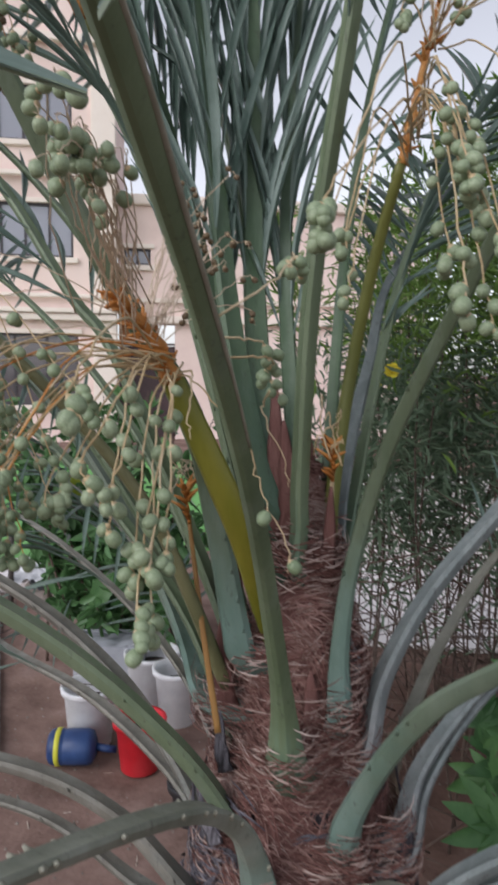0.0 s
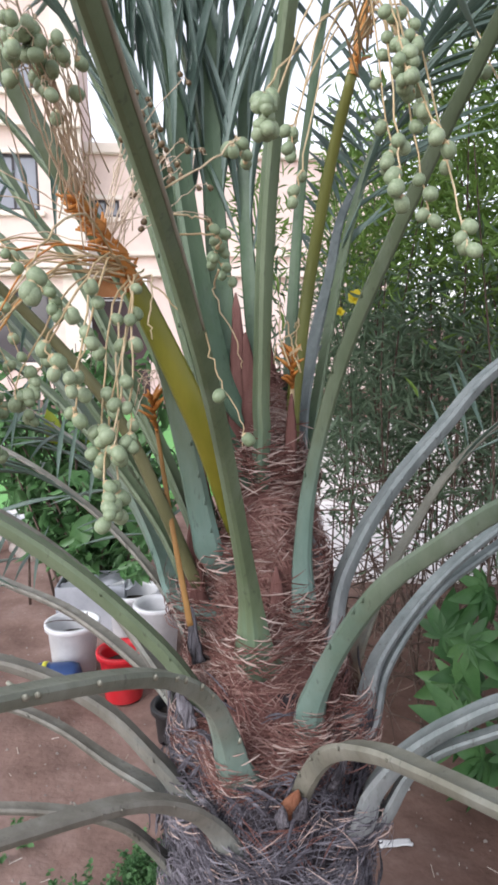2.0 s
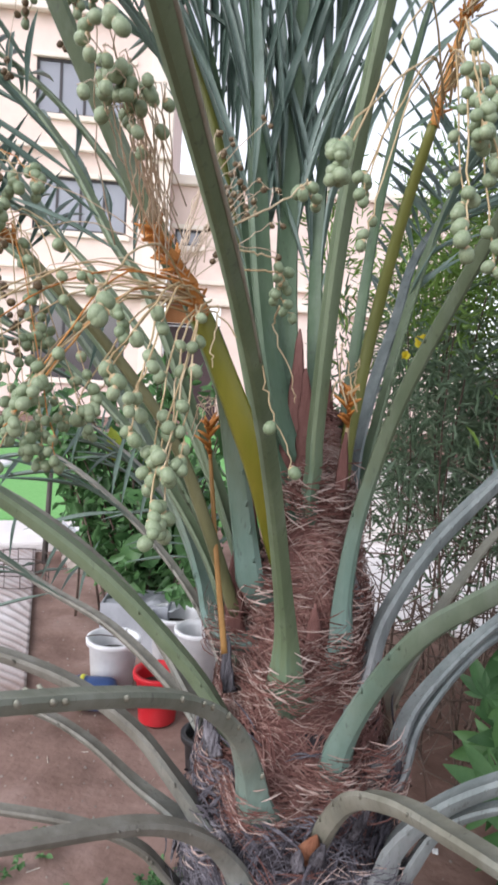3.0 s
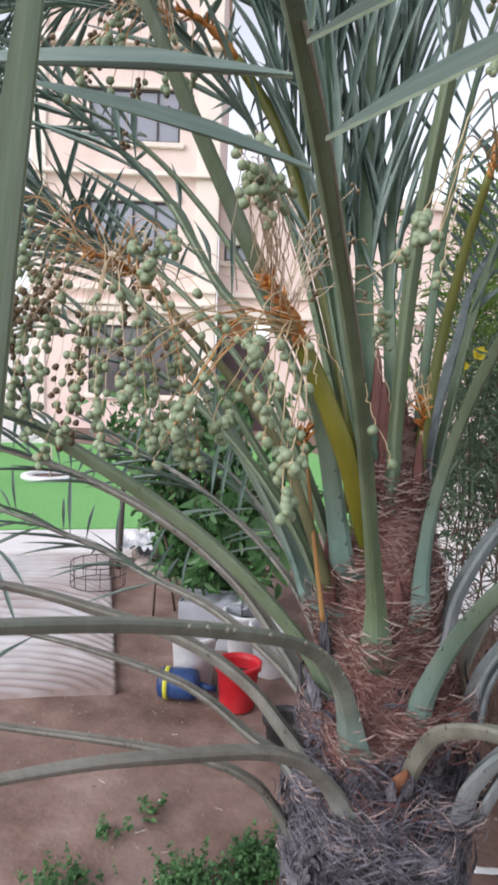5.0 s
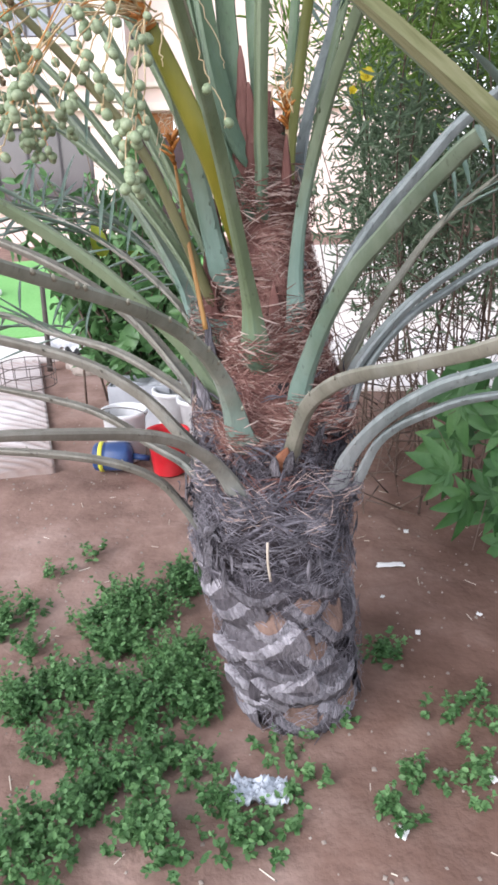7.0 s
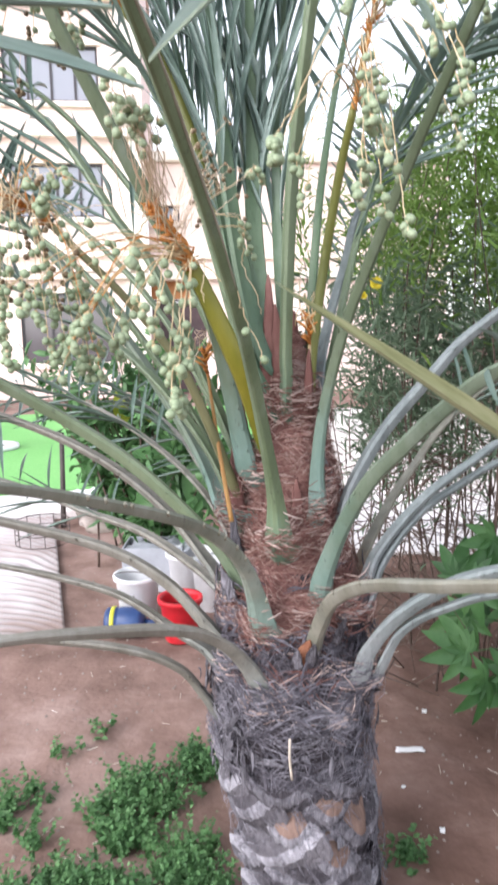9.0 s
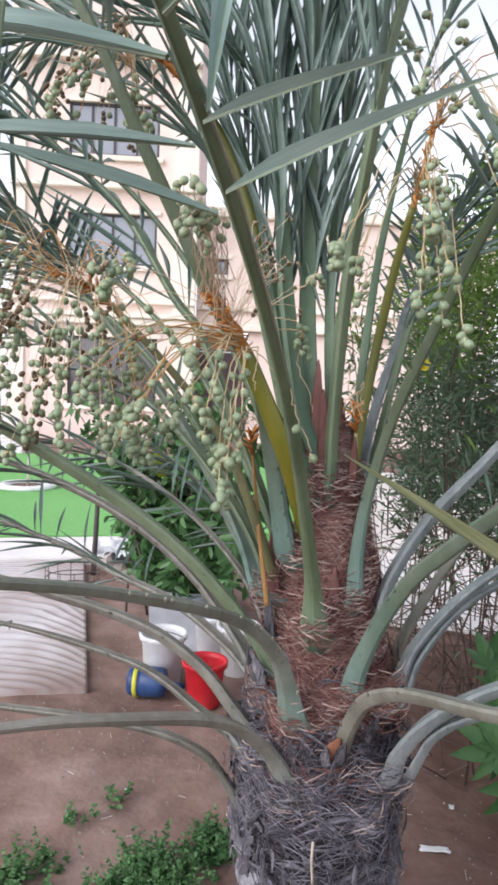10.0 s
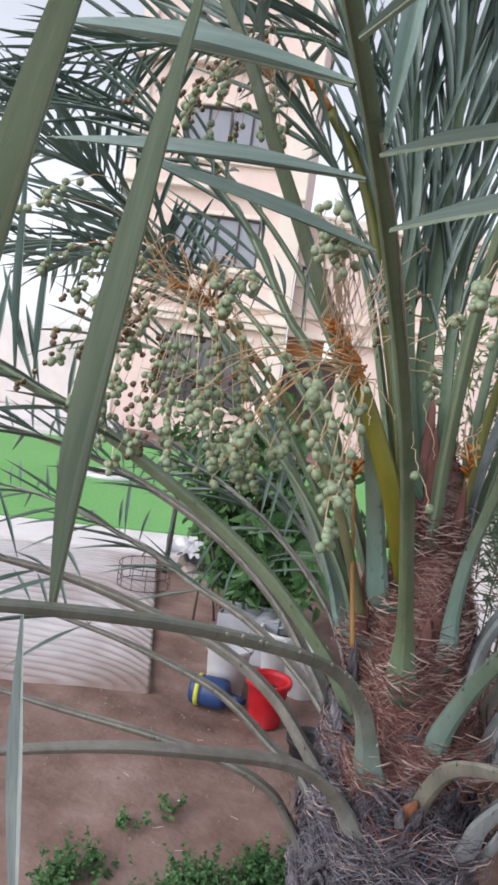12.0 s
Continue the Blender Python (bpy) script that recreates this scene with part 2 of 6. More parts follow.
DRYSTRAND = surface("bare_strand_skin", [(0.42, 0.31, 0.21), (0.58, 0.46, 0.34), (0.68, 0.57, 0.46)], 20, 0.6, 0.1, 120, coarse=6, vary=0.2)
DATE = surface("unripe_date_skin", [(0.145, 0.2, 0.112), (0.22, 0.285, 0.17), (0.315, 0.38, 0.245)], 30, 0.4, 0.08, 160, coarse=9, vary=0.14, spec=0.4)
BROWNDATE = surface("shrivelled_date_skin", [(0.06, 0.042, 0.022), (0.13, 0.09, 0.05), (0.2, 0.145, 0.08)], 30, 0.5, 0.2, 160, coarse=9, vary=0.14)
OCHRE = surface("ochre_fruit_stalk_skin", [(0.2, 0.1, 0.03), (0.31, 0.165, 0.05), (0.39, 0.24, 0.09)], 12, 0.5, 0.15, 120, (1, 1, 0.25), 4.0, depth=0.004)
FIBRE = surface("red_brown_fibre", [(0.095, 0.042, 0.036), (0.214, 0.106, 0.09), (0.38, 0.238, 0.208)], 30, 0.85, 0.6, 160, (1, 1, 3), 5, 0.14, spec=0.15)
GREYFIBRE = surface("grey_weathered_fibre", [(0.036, 0.033, 0.04), (0.096, 0.09, 0.106), (0.26, 0.25, 0.285)], 26, 0.9, 0.6, 140, (1, 1, 3), 5, 0.2, spec=0.15)
TORN = surface("torn_leaf_base", [(0.11, 0.048, 0.03), (0.2, 0.085, 0.05), (0.29, 0.145, 0.085)], 26, 0.85, 0.5, 120, (1, 1, 0.3), 6, spec=0.15)
SHEATH = surface("red_brown_sheath", [(0.092, 0.043, 0.038), (0.178, 0.087, 0.076), (0.265, 0.15, 0.13)], 22, 0.8, 0.5, 120, (1, 1, 0.2), 5, spec=0.15)
BARK = surface("grey_trunk_bark", [(0.027, 0.023, 0.027), (0.058, 0.05, 0.056), (0.11, 0.097, 0.106)], 16, 0.95, 0.8, 80, coarse=4, depth=0.02, spec=0.1)
BOOT = surface("cut_leaf_base_wood", [(0.027, 0.024, 0.028), (0.074, 0.068, 0.077), (0.155, 0.146, 0.162)], 22, 0.9, 0.9, 60, (2.2, 2.2, 0.4), 6, 0.30, depth=0.02, spec=0.1)
BOOTRIM = surface("worn_leaf_base_margin", [(0.05, 0.047, 0.054), (0.185, 0.178, 0.2), (0.42, 0.41, 0.45)], 26, 0.9, 0.9, 70, (2.6, 2.6, 0.35), 9, 0.22, depth=0.02, spec=0.1)
PALEFIBRE = surface("pale_tan_fibre", [(0.29, 0.20, 0.175), (0.45, 0.34, 0.30), (0.58, 0.48, 0.44)], 20, 0.9, 0.1, 60, vary=0.25, spec=0.15)
CUTFACE = surface("cut_face_wood", [(0.10, 0.066, 0.055), (0.19, 0.128, 0.105), (0.27, 0.195, 0.165)], 14, 0.9, 0.4, 90, coarse=6, vary=0.12, spec=0.1)
WEED = surface("weed_leaf", [(0.045, 0.118, 0.04), (0.088, 0.2, 0.07), (0.165, 0.31, 0.125)], 10, 0.55, 0.1, 60, coarse=2.0, vary=0.22, through=0.25)
HEDGE = surface("oleander_leaf", [(0.135, 0.205, 0.13), (0.22, 0.315, 0.205), (0.32, 0.425, 0.3)], 6, 0.45, 0.1, 60, coarse=0.8, vary=0.26, through=0.5)
LIGHTHEDGE = surface("young_oleander_leaf", [(0.12, 0.22, 0.045), (0.2, 0.34, 0.075), (0.3, 0.46, 0.12)], 6, 0.45, 0.1, 60, coarse=0.8, vary=0.22, through=0.3)
CASTOR = surface("castor_leaf", [(0.03, 0.09, 0.026), (0.055, 0.145, 0.044), (0.095, 0.21, 0.07)], 9, 0.45, 0.1, 60, coarse=2.0, vary=0.2, through=0.2)
# sky reflected by the hanging leaflet is put into this pale colour
SKYLITLEAFLET = surface("skylit_leaflet_skin", [(0.24, 0.30, 0.28), (0.34, 0.40, 0.38), (0.45, 0.50, 0.48)], 10, 0.45, 0.15, 150, coarse=2.5)
TWIG = surface("shrub_twig", [(0.065, 0.045, 0.037), (0.125, 0.088, 0.07), (0.2, 0.15, 0.12)], 20, 0.9, 0.3, 90)
SHRUB = surface("garden_shrub_leaf", [(0.045, 0.115, 0.04), (0.085, 0.195, 0.068), (0.15, 0.29, 0.11)], 6, 0.4, 0.1, 60, coarse=2.0, vary=0.2, through=0.2)
LIME = surface("yellow_green_leaf", [(0.16, 0.22, 0.02), (0.26, 0.31, 0.03), (0.36, 0.38, 0.05)], 6, 0.5, 0.1, 60, through=0.3)
PETAL = surface("yellow_petal", [(0.60, 0.48, 0.02), (0.75, 0.62, 0.04), (0.85, 0.72, 0.08)], 20, 0.6, 0.0, through=0.2)
WHITEPLASTIC = surface("white_plastic", [(0.55, 0.56, 0.58), (0.70, 0.71, 0.73), (0.78, 0.79, 0.80)], 6, 0.4, 0.08, 50, coarse=3)
GREYPLASTIC = surface("grey_plastic", [(0.28, 0.30, 0.33), (0.38, 0.40, 0.44), (0.48, 0.50, 0.54)], 6, 0.5, 0.1, 50, coarse=3)
BLUEPLASTIC = surface("blue_plastic", [(0.012, 0.03, 0.09), (0.02, 0.05, 0.15), (0.04, 0.085, 0.22)], 6, 0.4, 0.1, 50, coarse=3)
REDPLASTIC = surface("red_plastic", [(0.36, 0.012, 0.018), (0.55, 0.018, 0.028), (0.62, 0.05, 0.06)], 6, 0.45, 0.08, 50, coarse=3)
BLACKPLASTIC = surface("black_plastic", [(0.012, 0.012, 0.013), (0.025, 0.025, 0.027), (0.05, 0.05, 0.052)], 6, 0.5, 0.1, 50, coarse=3)
YELLOWBAND = plain("yellow_strap", (0.55, 0.55, 0.05), 0.5)
POTSOIL = surface("potting_soil", [(0.02, 0.015, 0.012), (0.04, 0.03, 0.025), (0.07, 0.055, 0.045)], 20, 0.95, 0.8, 60)
PAPER = surface("crumpled_paper", [(0.6, 0.6, 0.6), (0.75, 0.75, 0.75), (0.82, 0.82, 0.82)], 8, 0.8, 0.3, 30)
FILM = surface("plastic_film", [(0.3, 0.35, 0.42), (0.48, 0.53, 0.6), (0.68, 0.72, 0.78)], 18, 0.25, 0.5, 40, coarse=9)
STONE = surface("stone", [(0.18, 0.15, 0.13), (0.28, 0.24, 0.21), (0.4, 0.35, 0.32)], 9, 0.9, 0.5, 50, vary=0.2)
WIRE = plain("rusty_wire", (0.09, 0.07, 0.065), 0.6, 0.4)
POST = surface("post_wood", [(0.035, 0.03, 0.03), (0.07, 0.06, 0.055), (0.11, 0.095, 0.085)], 12, 0.8, 0.3, 60)
STRAW = surface("dry_straw", [(0.4, 0.34, 0.27), (0.56, 0.5, 0.42), (0.7, 0.65, 0.57)], 20, 0.9, 0.1, 60, vary=0.3)


def glass_pane(name):
    m, n, l, b = nodes(name)
    tc = n.new("ShaderNodeTexCoord")
    nz = n.new("ShaderNodeTexNoise")
    nz.inputs["Scale"].default_value = 0.8
    l.new(tc.outputs["Object"], nz.inputs["Vector"])
    rp = n.new("ShaderNodeValToRGB")
    rp.color_ramp.elements[0].color, rp.color_ramp.elements[1].color = (0.20, 0.21, 0.25, 1), (0.30, 0.31, 0.36, 1)
    l.new(nz.outputs["Fac"], rp.inputs["Fac"])
    l.new(rp.outputs["Color"], b.inputs["Base Color"])
    b.inputs["Roughness"].default_value, b.inputs["Specular IOR Level"].default_value = 0.08, 0.9
    return m


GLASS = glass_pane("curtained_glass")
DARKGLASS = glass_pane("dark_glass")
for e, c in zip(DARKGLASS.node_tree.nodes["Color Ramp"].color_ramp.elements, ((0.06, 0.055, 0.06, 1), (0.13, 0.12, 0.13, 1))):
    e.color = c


# ---- building helpers ----
def mesh_object(name, bm, mats, smooth=True):
    me = bpy.data.meshes.new(name)
    bm.normal_update()
    bm.to_mesh(me)
    bm.free()
    for m in mats if isinstance(mats, (list, tuple)) else [mats]:
        me.materials.append(m)
    if smooth:
        me.polygons.foreach_set("use_smooth", [True] * len(me.polygons))
    return new(name, me)


def part(name, bm, mat, parent, label="", smooth=True, kind=""):
    ob = mesh_object(name, bm, mat, smooth)
    ob.parent = parent
    return tagged(ob, label=label, kind=kind)


def empty(name, label, category, group="", at=(0, 0, 0), turn=0.0):
    ob = new(name)
    ob.matrix_basis = pose(*at, 0, 0, turn)
    return tagged(ob, label, category, group)


def block(bm, x0, x1, y0, y1, z0, z1, bevel=0.0, mat=0):
    r = bmesh.ops.create_cube(bm, size=1.0, matrix=Matrix.Translation(((x0 + x1) / 2, (y0 + y1) / 2, (z0 + z1) / 2)) @ Matrix.Diagonal((x1 - x0, y1 - y0, z1 - z0, 1)))
    faces = {f for v in r["verts"] for f in v.link_faces}
    if mat:
        for f in faces:
            f.material_index = mat
    if bevel:
        bmesh.ops.bevel(bm, geom=list({e for f in faces for e in f.edges}), offset=bevel, segments=2, affect="EDGES")
    return bm


def blocks(*dims, bevel=0.0):
    bm = bmesh.new()
    for d in dims:
        block(bm, *d, bevel=bevel)
    return bm


def smooth_line(points, n):
    """n + 1 places along a smooth curve through the points."""
    p = [Vector(q) for q in points]
    p = [p[0] * 2 - p[1]] + p + [p[-1] * 2 - p[-2]]
    out, spans = [], len(p) - 3
    for i in range(n + 1):
        u = i / n * spans
        k = min(int(u), spans - 1)
        u -= k
        a, b, c, d = p[k:k + 4]
        out.append(0.5 * ((2 * b) + (c - a) * u + (2 * a - 5 * b + 4 * c - d) * u * u + (3 * b - a - 3 * c + d) * u ** 3))
    return out


def lengths(line):
    out = [0.0]
    for a, b in zip(line, line[1:]):
        out.append(out[-1] + (b - a).length)
    return out


def sweep(bm, line, section, side, cap=True, mat=0):
    """Loft along the line; section(i) gives (across, out) pairs; side: the way across."""
    rings = []
    for i, c in enumerate(line):
        t = (line[min(i + 1, len(line) - 1)] - line[max(i - 1, 0)]).normalized()
        s = (side - t * side.dot(t)).normalized()
        o = s.cross(t)
        rings.append([bm.verts.new(c + s * a + o * b) for a, b in section(i)])
    for r0, r1 in zip(rings, rings[1:]):
        n = len(r0)
        for k in range(n):
            bm.faces.new((r0[k], r0[(k + 1) % n], r1[(k + 1) % n], r1[k])).material_index = mat
    if cap:
        bm.faces.new(list(reversed(rings[0]))).material_index = mat
        bm.faces.new(rings[-1]).material_index = mat


def tube(bm, line, radius, n=6, mat=0):
    """A round tube; radius is a number or a function of the fraction along it."""
    r = radius if callable(radius) else (lambda u: radius)
    d = (line[-1] - line[0]).normalized()
    side = d.cross(Vector((0.31, 0.52, 0.79))).normalized()
    ring = [(math.cos(2 * math.pi * k / n), math.sin(2 * math.pi * k / n)) for k in range(n)]
    sweep(bm, line, lambda i: [(a * r(i / (len(line) - 1)), b * r(i / (len(line) - 1))) for a, b in ring], side, True, mat)


def lathe(bm, profile, n=28, centre=(0, 0, 0), mat=0):
    """A turned shape from (radius, height) pairs."""
    c = Vector(centre)
    rings = [[bm.verts.new(c + Vector((r * math.cos(2 * math.pi * k / n), r * math.sin(2 * math.pi * k / n), z))) for k in range(n)] for r, z in profile]
    for a, b in zip(rings, rings[1:]):
        for k in range(n):
            bm.faces.new((a[k], a[(k + 1) % n], b[(k + 1) % n], b[k])).material_index = mat
    return rings


def quads_object(name, verts, faces, mat):
    me = bpy.data.meshes.new(name)
    me.from_pydata(np.asarray(verts).tolist(), [], np.asarray(faces).tolist())
    me.materials.append(mat)
    me.polygons.foreach_set("use_smooth", [True] * len(me.polygons))
    me.update()
    return new(name, me)


LEAF = np.array([(0, 0, 0), (0.25, 0.5, 0.10), (0.65, 0.45, 0.06), (1, 0, -0.12), (0.65, -0.45, 0.06), (0.25, -0.5, 0.10), (0.45, 0, -0.03)])
LEAFFACES = np.array([(0, 6, 1), (1, 6, 2), (2, 6, 3), (0, 5, 6), (5, 4, 6), (4, 3, 6)])


def leaf_cloud(name, base, way, size, width, mat, seed, flat=0.0):
    """Many small folded leaves in one mesh: places, ways and lengths as arrays."""
    rng = np.random.default_rng(seed)
    n = len(base)
    way = way / np.linalg.norm(way, axis=1, keepdims=True)
    ref = rng.normal(size=(n, 3))
    ref[:, 2] += flat
    across = np.cross(way, ref)
    across /= np.linalg.norm(across, axis=1, keepdims=True) + 1e-9
    up = np.cross(across, way)
    v = base[:, None] + size[:, None, None] * (LEAF[None, :, 0, None] * way[:, None] + LEAF[None, :, 1, None] * width * across[:, None] + LEAF[None, :, 2, None] * up[:, None])
    f = LEAFFACES[None] + 7 * np.arange(n)[:, None, None]
    return quads_object(name, v.reshape(-1, 3), f.reshape(-1, 3), mat)


# ---- ground: one sheet of reddish sandy soil to the horizon ----
def ground_height(x, y):
    near = max(0.0, 1 - (x * x + y * y) / 60.0)
    q = Vector((x, y, 0))
    return near * (0.035 * noise.noise(q * 0.9) + 0.018 * noise.noise(q * 3.1) + 0.010 * noise.noise(q * 9.0) + 0.005 * noise.noise(q * 21.0))


def build_ground():
    n = 230
    u = np.linspace(-1, 1, n)
    gx = 3.4 * u + 700 * np.sign(u) * np.abs(u) ** 9
    gy = 4.2 * u + 700 * np.sign(u) * np.abs(u) ** 9 + 1.2
    verts = [(x, y, ground_height(x, y)) for y in gy for x in gx]
    faces = [(j * n + i, j * n + i + 1, (j + 1) * n + i + 1, (j + 1) * n + i) for j in range(n - 1) for i in range(n - 1)]
    ob = quads_object("ground", verts, faces, SOIL)
    tagged(ob, "bare reddish sandy soil with scattered weeds and litter", "ground", kind="structure")


build_ground()

# The paved side of the garden lies turned by 26 degrees.
PAVED = pose(-1.48, 1.73, 0, 0, 0, 26)


def build_matting():
    """Thin ridged matting: arcs of low ridges, browner in the grooves, with blown sand over the near edge."""
    nu, nv = 260, 300
    us, vs = np.linspace(-5.2, 0.0, nu), np.linspace(0.0, 2.66, nv)
    verts, sand_tone = [], []
    for v in vs:
        for u in us:
            bend = 0.22 * noise.noise(Vector((u * 0.9, v * 0.9, 7))) + 0.03 * noise.noise(Vector((u * 4, v * 4, 2)))
            ridge = abs(math.sin(math.pi * (v + 0.55 * math.exp(u / 0.26) - 0.05 * math.sin(0.9 * u + 0.4) + 1.1 * bend) / 0.105)) ** 0.8
            edge = max(0.0, 1 - v / 0.9) ** 1.5 + 0.35 * max(0.0, 1 + u / 0.4)
            sand_tone.append(max(0.0, min(1.0, 0.6 * (1 - ridge) ** 0.9 + 0.75 * edge + 0.55 * noise.noise(Vector((u, v, 4)) * 1.6) + 0.25 * noise.noise(Vector((u, v, 4)) * 7) - 0.02)))
            verts.append(PAVED @ Vector((u, v, 0.022 + 0.026 * (1 - 0.6 * min(1.0, edge)) * ridge + 0.010 * noise.noise(Vector((u, v, 3)) * 1.7))))
    k = len(verts)
    faces = [(j * nu + i, j * nu + i + 1, (j + 1) * nu + i + 1, (j + 1) * nu + i) for j in range(nv - 1) for i in range(nu - 1)]
    rim = [i for i in range(nu)] + [j * nu + nu - 1 for j in range(1, nv)]
    for i in rim:
        p = Vector(verts[i])
        verts.append(Vector((p.x, p.y, -0.03)))
        sand_tone.append(0.8)
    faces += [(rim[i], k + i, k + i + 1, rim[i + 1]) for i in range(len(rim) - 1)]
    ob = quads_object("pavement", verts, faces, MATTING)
    ob.data.attributes.new("sand_tone", "FLOAT", "POINT").data.foreach_set("value", sand_tone)
    tagged(ob, "pale wavy ridged matting laid over the yard", "pavement", kind="structure")
    strip = mesh_object("kerb_strip", blocks((-9.0, 1.3, 2.68, 3.5, -0.1, 0.075), bevel=0.012), CONCRETE, False)
    strip.matrix_basis = PAVED
    tagged(strip, "pale concrete strip between the matting and the lawn", "pavement", kind="structure")
    lawn = mesh_object("lawn", blocks((-16, 4.2, 3.502, 11.0, -0.1, 0.085), bevel=0.01), TURF, False)
    lawn.matrix_basis = PAVED
    walk_way = mesh_object("terrace", blocks((-16, -1.2, 11.002, 14.5, -0.1, 0.16), (-16, -1.2, 12.6, 14.4, 0.16, 0.34), bevel=0.01), CONCRETE, False)
    walk_way.matrix_basis = PAVED
    tagged(walk_way, "pale paved terrace with a step beyond the lawn", "terrace", kind="structure")
    tagged(lawn, "flat bright green artificial turf lawn", "lawn", kind="structure")


build_matting()


# ---- the house behind ----
# The house stands turned like the paving.
HOUSE = Matrix.Translation((-6.42, 16, 0)) @ pose(0, 0, 0, 0, 0, 15) @ Matrix.Translation((6.42, -16, 0))


def window_unit(name, x0, x1, z0, z1, y, leaves, glass, label):
    w = empty(name, label, "window")
    w.matrix_basis = HOUSE
    tagged(w, kind="structure")
    f = 0.06
    bm = blocks((x0, x1, y + 0.06, y + 0.16, z1 - f, z1), (x0, x1, y + 0.06, y + 0.16, z0, z0 + f), (x0, x0 + f, y + 0.06, y + 0.16, z0 + f, z1 - f), (x1 - f, x1, y + 0.06, y + 0.16, z0 + f, z1 - f))
    part("window_frame", bm, FRAME, w, smooth=False)
    step = (x1 - x0) / leaves
    for i in range(leaves):
        if i:
            part("mullion", blocks((x0 + i * step - 0.03, x0 + i * step + 0.03, y + 0.07, y + 0.15, z0 + f, z1 - f)), FRAME, w, smooth=False)
        part("pane", blocks((x0 + i * step + 0.03, x0 + (i + 1) * step - 0.03, y + 0.10, y + 0.115, z0 + f, z1 - f)), glass, w, smooth=False)
    part("window_sill", blocks((x0 - 0.12, x1 + 0.12, y - 0.10, y + 0.2, z0 - 0.14, z0 - 0.002), bevel=0.015), CREAM, w, smooth=False)
    part("lintel_trim", blocks((x0 - 0.10, x1 + 0.10, y - 0.05, y + 0.1, z1 + 0.002, z1 + 0.12), bevel=0.012), CREAM, w, smooth=False)
    return w


def build_house():
    h = empty("house", "pink rendered three-storey house with cream mouldings", "house")
    h.matrix_basis = HOUSE @ Matrix.Translation((-8, 16, 0))
    inv = Matrix.Translation((8, -16, 0))

    def put(name, bm, mat, label=""):
        bmesh.ops.transform(bm, matrix=inv, verts=bm.verts)
        return part(name, bm, mat, h, label, smooth=False)

    holes = [(-8.69, -6.33, 0.95, 2.75), (-8.75, -6.42, 4.64, 5.95), (-8.75, -6.42, 7.42, 8.73)]
    x0, x1, y0, y1, top = -9.82, -5.96, 16.0, 16.3, 12.6
    cuts = [0.0]
    dims = []
    for a, b, c, d in holes:
        dims += [(x0, x1, y0, y1, cuts[-1], c), (x0, a, y0, y1, c, d), (b, x1, y0, y1, c, d)]
        cuts.append(d)
    dims.append((x0, x1, y0, y1, cuts[-1], top))
    dims += [(-9.82, -9.55, 16.302, 24, 0, 12.6), (-5.77, -5.36, 16.402, 24, 6.6, 12.6)]
    for d in dims:
        put("wall", blocks(d), PINK)
    put("roof", blocks((-9.91, -5.27, 15.9, 24, 12.62, 12.95)), CREAM)
    put("pilaster", blocks((-5.96, -5.36, 15.93, 16.4, 0, 12.6), bevel=0.02), CREAM)
    put("corner_pilaster", blocks((-10.21, -9.82, 15.93, 16.4, 0, 12.6), bevel=0.02), CREAM)
    for z, d, t in ((3.08, 0.16, 0.16), (3.26, 0.24, 0.12), (3.64, 0.12, 0.10), (6.55, 0.14, 0.12), (9.7, 0.2, 0.2)):
        put("moulding", blocks((-10.21, -5.35, 15.93 - d, 15.928, z, z + t), bevel=0.02), CREAM)
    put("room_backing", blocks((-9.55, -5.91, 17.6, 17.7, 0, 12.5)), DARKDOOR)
    # lower wing, set back
    wing = [(-5.35, 3.0, 16.7, 17.0, 3.08, 4.62), (-5.35, -5.2, 16.7, 17.0, 4.62, 5.05), (-4.5, 3.0, 16.7, 17.0, 4.62, 5.05), (-5.35, 3.0, 16.7, 17.0, 5.05, 6.15), (-3.85, 3.0, 16.7, 17.0, 0, 3.08)]
    for d in wing:
        put("wing_wall", blocks(d), PINK)
    put("wing_parapet", blocks((-5.35, 3.1, 16.55, 17.1, 6.152, 6.42), bevel=0.03), CREAM)
    put("wing_moulding", blocks((-5.34, 3.0, 16.5, 16.698, 3.1, 3.3), bevel=0.02), CREAM)
    put("wing_moulding", blocks((-5.34, 3.0, 16.56, 16.698, 3.64, 3.76), bevel=0.02), CREAM)
    put("porch_wall", blocks((-5.34, -4.3, 16.9, 17.1, 2.6, 3.078)), ORANGEWALL)
    put("porch_door", blocks((-5.34, -3.85, 17.0, 17.1, 0, 2.59)), DARKDOOR)
    put("porch_rail", blocks((-5.34, -3.85, 16.95, 16.99, 2.5, 2.54)), WHITEPLASTIC)
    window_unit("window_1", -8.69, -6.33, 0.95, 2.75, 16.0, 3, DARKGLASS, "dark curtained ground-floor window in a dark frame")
    window_unit("window_2", -8.75, -6.42, 4.64, 5.95, 16.0, 4, GLASS, "grey sliding window in a dark frame with cream sill")
    window_unit("window_3", -8.75, -6.42, 7.42, 8.73, 16.0, 4, GLASS, "grey sliding window in a dark frame with cream sill")
    window_unit("window_4", -5.2, -4.5, 4.62, 5.05, 16.7, 2, GLASS, "small grey window in the lower wing")


build_house()


